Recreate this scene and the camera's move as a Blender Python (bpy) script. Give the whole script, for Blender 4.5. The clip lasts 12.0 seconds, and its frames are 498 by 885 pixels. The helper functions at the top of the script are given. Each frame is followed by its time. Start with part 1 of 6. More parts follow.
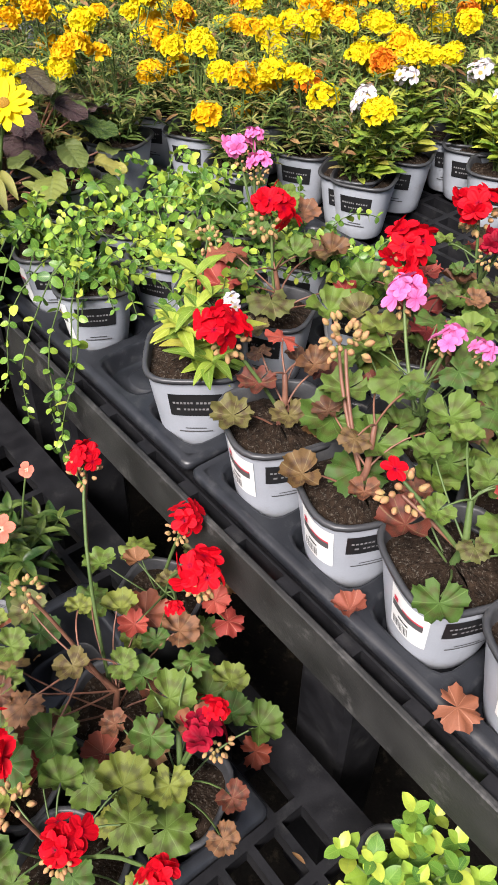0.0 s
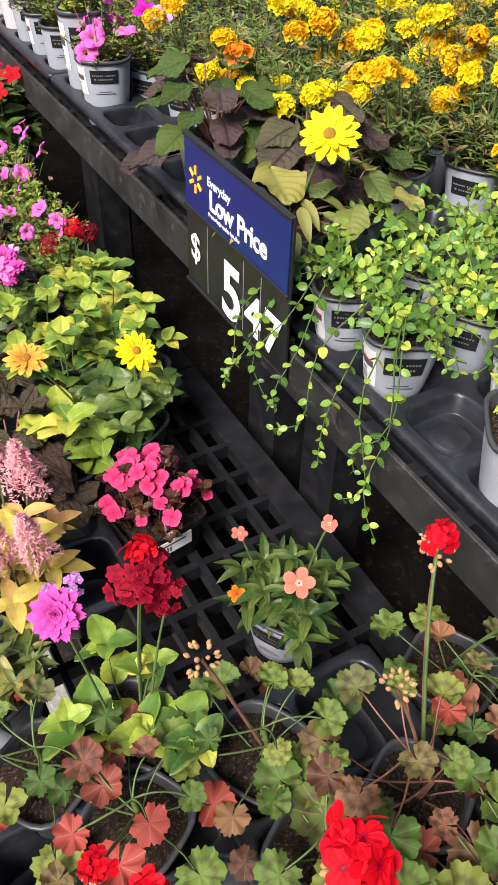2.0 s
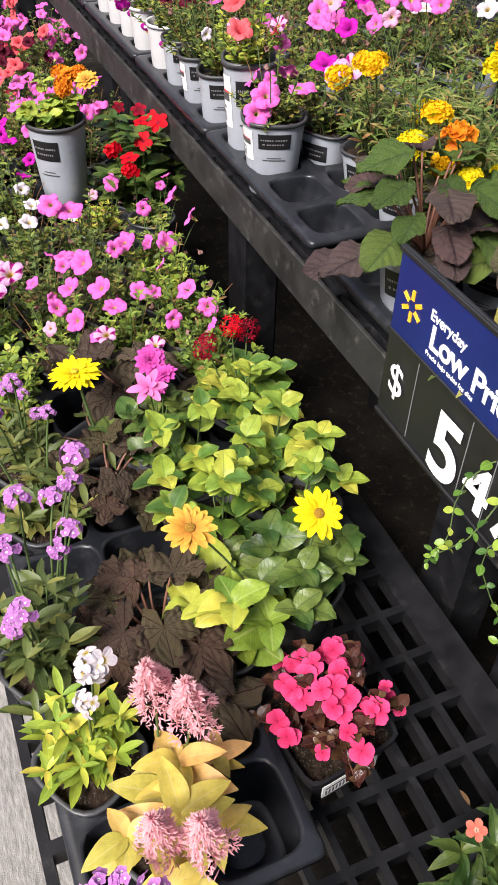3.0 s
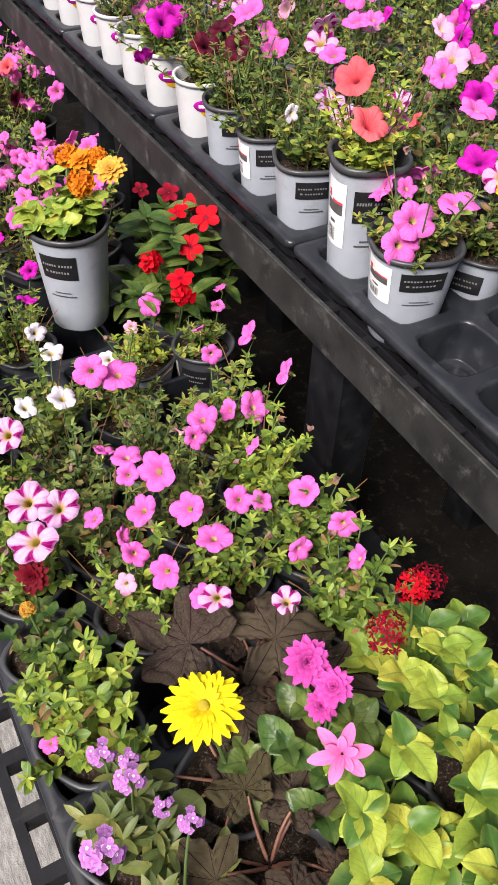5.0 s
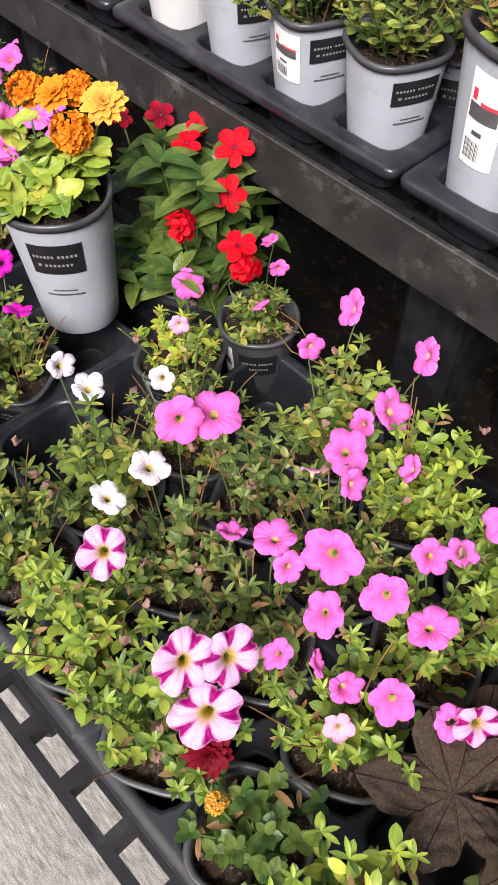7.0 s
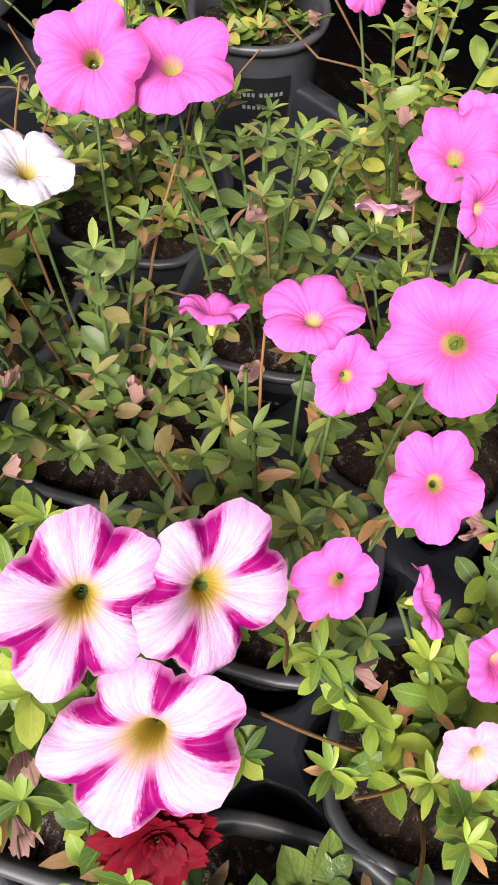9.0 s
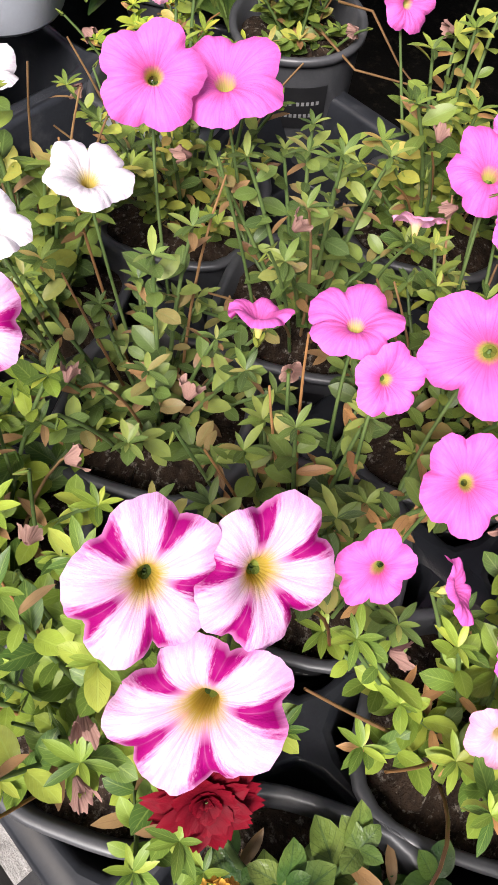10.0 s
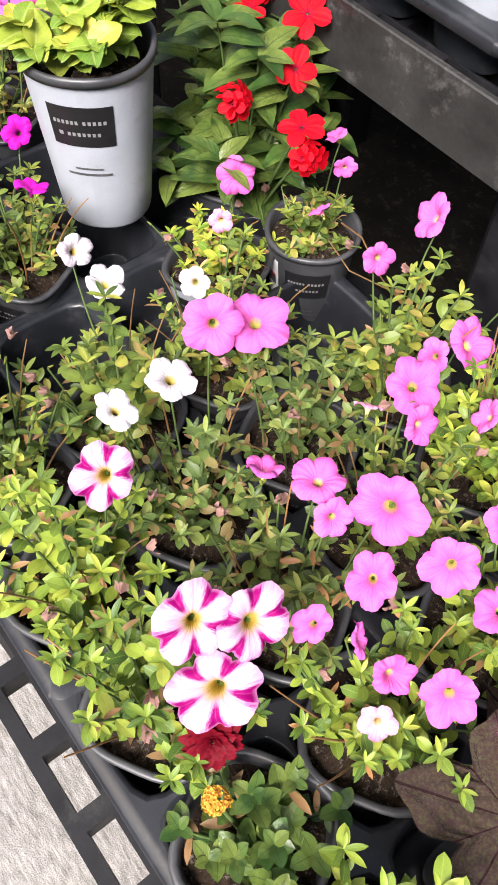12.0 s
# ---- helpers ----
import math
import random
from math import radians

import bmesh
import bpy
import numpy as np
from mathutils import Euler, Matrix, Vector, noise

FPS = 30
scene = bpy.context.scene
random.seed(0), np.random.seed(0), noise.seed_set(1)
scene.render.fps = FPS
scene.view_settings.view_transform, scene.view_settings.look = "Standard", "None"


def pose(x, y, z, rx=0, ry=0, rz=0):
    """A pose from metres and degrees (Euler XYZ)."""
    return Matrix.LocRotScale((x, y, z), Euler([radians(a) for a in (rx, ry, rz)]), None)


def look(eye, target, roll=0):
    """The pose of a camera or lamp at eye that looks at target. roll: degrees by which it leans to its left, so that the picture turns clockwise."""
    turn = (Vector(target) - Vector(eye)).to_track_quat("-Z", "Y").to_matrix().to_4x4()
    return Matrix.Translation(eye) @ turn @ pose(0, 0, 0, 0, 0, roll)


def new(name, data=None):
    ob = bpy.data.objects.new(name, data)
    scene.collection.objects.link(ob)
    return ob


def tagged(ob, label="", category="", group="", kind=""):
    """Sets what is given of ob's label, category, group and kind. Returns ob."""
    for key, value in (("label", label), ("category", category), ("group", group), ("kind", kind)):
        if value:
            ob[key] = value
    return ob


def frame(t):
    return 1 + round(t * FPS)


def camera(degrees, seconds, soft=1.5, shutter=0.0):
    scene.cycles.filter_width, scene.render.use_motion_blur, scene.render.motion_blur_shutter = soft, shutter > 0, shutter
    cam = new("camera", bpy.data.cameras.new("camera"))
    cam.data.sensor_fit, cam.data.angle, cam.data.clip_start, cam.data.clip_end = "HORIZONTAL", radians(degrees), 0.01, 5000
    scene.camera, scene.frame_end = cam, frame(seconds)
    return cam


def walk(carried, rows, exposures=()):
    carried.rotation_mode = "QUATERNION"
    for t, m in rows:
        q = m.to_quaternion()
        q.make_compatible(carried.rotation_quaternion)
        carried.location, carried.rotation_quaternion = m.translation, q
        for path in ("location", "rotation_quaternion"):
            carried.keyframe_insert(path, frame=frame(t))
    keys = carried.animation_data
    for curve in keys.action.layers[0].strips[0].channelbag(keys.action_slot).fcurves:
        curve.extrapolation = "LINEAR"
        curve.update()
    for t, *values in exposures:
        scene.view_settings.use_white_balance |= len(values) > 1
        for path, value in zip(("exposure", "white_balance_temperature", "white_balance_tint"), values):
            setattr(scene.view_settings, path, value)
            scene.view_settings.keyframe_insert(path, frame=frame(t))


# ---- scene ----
cam = camera(35.0, 12.0)
METRES, EYE, TILT, LEAN, TURN = 2.55, 1.45, -42.0, -0.8, 51.57
ROWS = [
    (0.0, 0.0, 0.0, 0.0, 0.0, 0.0, 0.0),
    (0.5, -0.0244, 0.0057, 0.0072, 1.39, -0.79, -1.61),
    (1.0, -0.0476, 0.0041, 0.0117, 2.05, -0.99, -2.65),
    (1.5, -0.0737, -0.0012, 0.0153, 3.46, -0.93, -4.28),
    (2.0, -0.114, 0.0146, 0.029, 6.43, -1.19, -6.43),
    (2.5, -0.1576, 0.0614, 0.0685, 9.9, -1.59, -8.74),
    (3.0, -0.2045, 0.1021, 0.1079, 11.77, -1.93, -10.53),
    (3.5, -0.2621, 0.134, 0.1402, 10.47, -1.57, -10.53),
    (5.5, -0.3941, 0.2771, 0.2574, 5.29, -4.81, -4.73),
    (6.0, -0.4185, 0.2998, 0.2775, 3.41, -6.84, -2.04),
    (6.5, -0.4565, 0.3227, 0.2942, 0.31, -9.73, 1.74),
    (7.0, -0.4854, 0.3701, 0.2903, -2.71, -12.56, 3.86),
    (7.5, -0.4891, 0.4302, 0.2607, -3.79, -14.25, 3.76),
    (9.5, -0.487, 0.5179, 0.2135, -3.52, -18.08, 3.61),
    (10.0, -0.4923, 0.507, 0.2181, -2.61, -17.87, 2.59),
    (10.5, -0.4935, 0.4849, 0.2293, -1.81, -17.14, 1.31),
    (11.0, -0.4936, 0.4595, 0.2451, -1.31, -16.18, -0.12),
    (11.5, -0.4933, 0.431, 0.2603, -0.63, -15.41, -1.06),
    (12.0, -0.492, 0.4218, 0.2651, -0.21, -15.26, -1.27),
]
SKY, SUN = 0.086, 5.0
walk(cam, [(t, pose(0, 0, EYE, TILT, LEAN, TURN) @ pose(METRES * x, METRES * y, METRES * z, 90 + pitch, roll, yaw)) for t, x, y, z, yaw, pitch, roll in ROWS],
     ((0.0, 0.90), (1.5, 0.78), (3.0, 0.70), (6.0, 0.62), (7.5, 0.80), (9.5, 0.88), (10.5, 1.02), (12.0, 1.2)))

# ---------------------------------------------------------------- light
world = bpy.data.worlds.new("sky")
scene.world = world
world.use_nodes = True
wn, wl = world.node_tree.nodes, world.node_tree.links
sky = wn.new("ShaderNodeTexSky")
sky.sky_type, sky.sun_disc = "NISHITA", False
sky.sun_elevation, sky.sun_rotation = radians(58), radians(200)
sky.air_density, sky.dust_density = 1.0, 4.0
wn["Background"].inputs["Strength"].default_value = SKY
wl.new(sky.outputs[0], wn["Background"].inputs[0])
sun = new("sun", bpy.data.lights.new("sun", "SUN"))
sun.data.energy, sun.data.angle, sun.data.color = SUN, radians(24), (1.0, 0.935, 0.915)
sun.matrix_basis = look((0.1, -2.6, 3.9), (-1.5, 0.0, 0.6))


# ---------------------------------------------------------------- materials
def nodes_of(name):
    m = bpy.data.materials.new(name)
    m.use_nodes = True
    return m, m.node_tree.nodes, m.node_tree.links, m.node_tree.nodes["Principled BSDF"]


def math_node(n, l, op, a, b=None):
    k = n.new("ShaderNodeMath")
    k.operation = op
    for i, v in enumerate((a, b)):
        if v is None:
            continue
        if isinstance(v, (int, float)):
            k.inputs[i].default_value = v
        else:
            l.new(v, k.inputs[i])
    return k.outputs[0]


def mix_node(n, l, fac, a, b, blend="MIX"):
    k = n.new("ShaderNodeMix")
    k.data_type, k.blend_type = "RGBA", blend
    for slot, v in ((k.inputs[0], fac), (k.inputs[6], a), (k.inputs[7], b)):
        if isinstance(v, (int, float)):
            slot.default_value = v
        elif isinstance(v, tuple):
            slot.default_value = (*v, 1)
        else:
            l.new(v, slot)
    return k.outputs[2]


def ramp_node(n, l, fac, stops):
    k = n.new("ShaderNodeValToRGB")
    e = k.color_ramp.elements
    while len(e) < len(stops):
        e.new(0.5)
    for i, (p, c) in enumerate(stops):
        e[i].position, e[i].color = p, (*c, 1)
    l.new(fac, k.inputs[0])
    return k.outputs[0]


def noise_node(n, l, scale, detail=3, rough=0.55, coord="Object"):
    tc = n.new("ShaderNodeTexCoord")
    k = n.new("ShaderNodeTexNoise")
    k.inputs["Scale"].default_value, k.inputs["Detail"].default_value, k.inputs["Roughness"].default_value = scale, detail, rough
    l.new(tc.outputs[coord], k.inputs["Vector"])
    return k.outputs["Fac"]


def bump_node(n, l, height, strength, distance=0.002):
    k = n.new("ShaderNodeBump")
    k.inputs["Strength"].default_value, k.inputs["Distance"].default_value = strength, distance
    l.new(height, k.inputs["Height"])
    return k.outputs[0]


def surface(name, c1, c2, rough=0.6, scale=40, fine=300, bump=0.3, dist=0.001, spec=0.5, metal=0.0, wear=None):
    """Two scales of variation between two colours, with fine relief and optional pale scuffs."""
    m, n, l, b = nodes_of(name)
    a, f = noise_node(n, l, scale), noise_node(n, l, fine, 4, 0.65)
    mixed = math_node(n, l, "ADD", math_node(n, l, "MULTIPLY", a, 0.65), math_node(n, l, "MULTIPLY", f, 0.35))
    col = ramp_node(n, l, mixed, [(0.33, c1), (0.67, c2)])
    if wear:
        w = ramp_node(n, l, noise_node(n, l, wear[1], 6, 0.72), [(0.55, (0, 0, 0)), (0.68, (1, 1, 1))])
        col = mix_node(n, l, math_node(n, l, "MULTIPLY", w, wear[2]), col, wear[0])
    l.new(col, b.inputs["Base Color"])
    r = math_node(n, l, "ADD", math_node(n, l, "MULTIPLY", a, 0.25), rough - 0.12)
    l.new(r, b.inputs["Roughness"])
    b.inputs["Specular IOR Level"].default_value, b.inputs["Metallic"].default_value = spec, metal
    l.new(bump_node(n, l, mixed, bump, dist), b.inputs["Normal"])
    return m


def uv_parts(n, l):
    k = n.new("ShaderNodeUVMap")
    s = n.new("ShaderNodeSeparateXYZ")
    l.new(k.outputs[0], s.inputs[0])
    return s.outputs[0], s.outputs[1]


def chance(n, l):
    """One random number for each leaf, whether it is an island of a mesh or an object."""
    g, o = n.new("ShaderNodeNewGeometry"), n.new("ShaderNodeObjectInfo")
    return math_node(n, l, "FRACT", math_node(n, l, "ADD", g.outputs["Random Per Island"], o.outputs["Random"]))


def thin(n, l, b, col, share):
    """Lets light through a leaf or petal."""
    t, x = n.new("ShaderNodeBsdfTranslucent"), n.new("ShaderNodeMixShader")
    x.inputs[0].default_value = share
    l.new(col, t.inputs[0])
    l.new(b.outputs[0], x.inputs[1])
    l.new(t.outputs[0], x.inputs[2])
    l.new(x.outputs[0], n["Material Output"].inputs[0])


def leaf_mat(name, stops, vein=(0.3, 0.42, 0.12), amount=0.35, polar=0, ring=None, rough=0.45, through_share=0.22, rim=None, blotch=None):
    """stops: colours of the leaves from the commonest to the rarest. polar: number of palmate veins. ring: a darker zone."""
    m, n, l, b = nodes_of(name)
    u, v = uv_parts(n, l)
    col = ramp_node(n, l, chance(n, l), [(at, (r * 1.03, g, b_ * 0.95)) for at, (r, g, b_) in stops])
    own = n.new("ShaderNodeObjectInfo")
    col = mix_node(n, l, 0.8, col, ramp_node(n, l, own.outputs["Random"], [(0.0, (0.72, 0.78, 0.75)), (0.5, (1.0, 1.0, 0.9)), (1.0, (1.3, 1.22, 1.0))]), "MULTIPLY")
    spots = noise_node(n, l, 90, 4, 0.6)
    if blotch:
        col = mix_node(n, l, ramp_node(n, l, noise_node(n, l, 28, 3), [(0.42, (0, 0, 0)), (0.68, (0.8, 0.8, 0.8))]), col, blotch)
    if rim:
        far = math_node(n, l, "ADD", math_node(n, l, "ABSOLUTE", math_node(n, l, "SUBTRACT", v, 0.5)), math_node(n, l, "MULTIPLY", spots, 0.25))
        col = mix_node(n, l, ramp_node(n, l, far, [(0.40, (0, 0, 0)), (0.72, (0.4, 0.4, 0.4))]), col, rim)
    col = mix_node(n, l, 0.55, col, ramp_node(n, l, spots, [(0.3, (0.45, 0.45, 0.42)), (0.7, (1.0, 1.0, 1.0))]), "MULTIPLY")
    if polar:
        wave = math_node(n, l, "ABSOLUTE", math_node(n, l, "SINE", math_node(n, l, "MULTIPLY", v, polar * math.pi)))
        line = math_node(n, l, "LESS_THAN", math_node(n, l, "MULTIPLY", wave, math_node(n, l, "ADD", u, 0.25)), 0.085)
        if ring:
            off = math_node(n, l, "ABSOLUTE", math_node(n, l, "SUBTRACT", math_node(n, l, "ADD", u, math_node(n, l, "MULTIPLY", spots, 0.3)), 0.72))
            band = ramp_node(n, l, off, [(0.05, (1, 1, 1)), (0.17, (0, 0, 0))])
            col = mix_node(n, l, math_node(n, l, "MULTIPLY", band, 0.7), col, ring)
    else:
        mid = math_node(n, l, "ABSOLUTE", math_node(n, l, "SUBTRACT", v, 0.5))
        rib = math_node(n, l, "LESS_THAN", mid, 0.035)
        slant = math_node(n, l, "ADD", math_node(n, l, "MULTIPLY", u, 7.0), math_node(n, l, "MULTIPLY", mid, -5.0))
        side = math_node(n, l, "LESS_THAN", math_node(n, l, "ABSOLUTE", math_node(n, l, "SUBTRACT", math_node(n, l, "FRACT", slant), 0.5)), 0.06)
        line = math_node(n, l, "MAXIMUM", rib, math_node(n, l, "MULTIPLY", side, 0.6))
    col = mix_node(n, l, math_node(n, l, "MULTIPLY", line, amount), col, vein)
    l.new(col, b.inputs["Base Color"])
    b.inputs["Roughness"].default_value = rough
    b.inputs["Specular IOR Level"].default_value = 0.35
    h = math_node(n, l, "SUBTRACT", math_node(n, l, "MULTIPLY", spots, 0.6), line)
    l.new(bump_node(n, l, h, 0.6 if rough > 0.34 else 1.0, 0.0012 if rough > 0.34 else 0.003), b.inputs["Normal"])
    thin(n, l, b, col, through_share)
    return m


def petal_mat(name, inner, outer, throat=None, edge=0.22, vein=None, bands=None, veins=25, rough=0.55):
    """Petals by radius (u) and turn (v): throat, veins and bands along the seams."""
    m, n, l, b = nodes_of(name)
    u, v = uv_parts(n, l)
    cloud = noise_node(n, l, 70, 3)
    col = mix_node(n, l, u, inner, outer)
    col = mix_node(n, l, 0.35, col, ramp_node(n, l, cloud, [(0.3, (0.62, 0.55, 0.62)), (0.65, (1, 1, 1))]), "MULTIPLY")
    shade = ramp_node(n, l, chance(n, l), [(0.0, (0.8, 0.74, 0.8)), (1.0, (1, 1, 1))])
    col = mix_node(n, l, 0.6, col, shade, "MULTIPLY")
    comb, streak = n.new("ShaderNodeCombineXYZ"), n.new("ShaderNodeTexNoise")
    l.new(math_node(n, l, "MULTIPLY", v, 60.0), comb.inputs[0])
    l.new(math_node(n, l, "MULTIPLY", u, 2.2), comb.inputs[1])
    streak.inputs["Scale"].default_value, streak.inputs["Detail"].default_value, streak.inputs["Roughness"].default_value = 1.6, 4.0, 0.7
    l.new(comb.outputs[0], streak.inputs["Vector"])
    rays = math_node(n, l, "SUBTRACT", streak.outputs["Fac"], 0.5)
    col = mix_node(n, l, 0.7, col, ramp_node(n, l, streak.outputs["Fac"], [(0.32, (0.78, 0.62, 0.74)), (0.62, (1, 1, 1))]), "MULTIPLY")
    if bands:
        s = math_node(n, l, "ABSOLUTE", math_node(n, l, "SINE", math_node(n, l, "MULTIPLY", v, 5 * math.pi)))
        s = math_node(n, l, "ADD", s, math_node(n, l, "MULTIPLY", rays, 0.9))
        s = math_node(n, l, "SUBTRACT", s, math_node(n, l, "MULTIPLY", math_node(n, l, "SUBTRACT", u, 0.45), 0.45))
        blush = ramp_node(n, l, s, [(0.25, (1, 1, 1)), (0.95, (0, 0, 0))])
        col = mix_node(n, l, math_node(n, l, "MULTIPLY", blush, 0.6), col, (0.86, 0.30, 0.66))
        band = ramp_node(n, l, s, [(0.24, (1, 1, 1)), (0.56, (0, 0, 0))])
        reach = ramp_node(n, l, u, [(0.25, (0, 0, 0)), (0.5, (1, 1, 1)), (0.9, (1, 1, 1)), (1.0, (0.5, 0.5, 0.5))])
        col = mix_node(n, l, math_node(n, l, "MULTIPLY", band, reach), col, bands)
    if vein:
        w = math_node(n, l, "ABSOLUTE", math_node(n, l, "SINE", math_node(n, l, "MULTIPLY", v, veins * math.pi)))
        line = ramp_node(n, l, w, [(0.0, (1, 1, 1)), (0.28, (0, 0, 0))])
        fade = ramp_node(n, l, u, [(0.12, (1, 1, 1)), (1.0, (0.12, 0.12, 0.12))])
        rib = math_node(n, l, "ABSOLUTE", math_node(n, l, "COSINE", math_node(n, l, "MULTIPLY", v, 5 * math.pi)))
        line = math_node(n, l, "MAXIMUM", line, ramp_node(n, l, rib, [(0.0, (1, 1, 1)), (0.16, (0, 0, 0))]))
        col = mix_node(n, l, math_node(n, l, "MULTIPLY", math_node(n, l, "MULTIPLY", line, fade), 0.55), col, vein)
    if throat:
        f = ramp_node(n, l, math_node(n, l, "ADD", u, math_node(n, l, "MULTIPLY", rays, edge * 1.3)), [(edge * 0.7, (1, 1, 1)), (edge * 1.6, (0, 0, 0))])
        col = mix_node(n, l, f, col, throat)
    l.new(col, b.inputs["Base Color"])
    b.inputs["Roughness"].default_value, b.inputs["Specular IOR Level"].default_value = rough, 0.12
    w = math_node(n, l, "SINE", math_node(n, l, "MULTIPLY", v, 120.0))
    l.new(bump_node(n, l, math_node(n, l, "ADD", w, math_node(n, l, "MULTIPLY", streak.outputs["Fac"], 3.0)), 0.3, 0.001), b.inputs["Normal"])
    thin(n, l, b, col, 0.25)
    return m


def broomed_concrete():
    """Grey-brown concrete with fine parallel broom marks, grit and stains."""
    m, n, l, b = nodes_of("concrete")
    tc, mp, k = n.new("ShaderNodeTexCoord"), n.new("ShaderNodeMapping"), n.new("ShaderNodeTexNoise")
    mp.inputs["Scale"].default_value, mp.inputs["Rotation"].default_value = (40, 170, 1), (0, 0, radians(28))
    k.inputs["Scale"].default_value, k.inputs["Detail"].default_value = 1.0, 4.0
    l.new(tc.outputs["Object"], mp.inputs["Vector"])
    l.new(mp.outputs[0], k.inputs["Vector"])
    lines, grit, stain = k.outputs["Fac"], noise_node(n, l, 420, 3, 0.7), noise_node(n, l, 6, 5, 0.6)
    mixed = math_node(n, l, "ADD", math_node(n, l, "MULTIPLY", lines, 0.42), math_node(n, l, "ADD", math_node(n, l, "MULTIPLY", grit, 0.38), math_node(n, l, "MULTIPLY", stain, 0.2)))
    col = ramp_node(n, l, mixed, [(0.38, (0.115, 0.108, 0.10)), (0.5, (0.235, 0.224, 0.21)), (0.62, (0.36, 0.348, 0.33))])
    l.new(col, b.inputs["Base Color"])
    b.inputs["Roughness"].default_value = 0.85
    l.new(bump_node(n, l, mixed, 0.8, 0.006), b.inputs["Normal"])
    return m


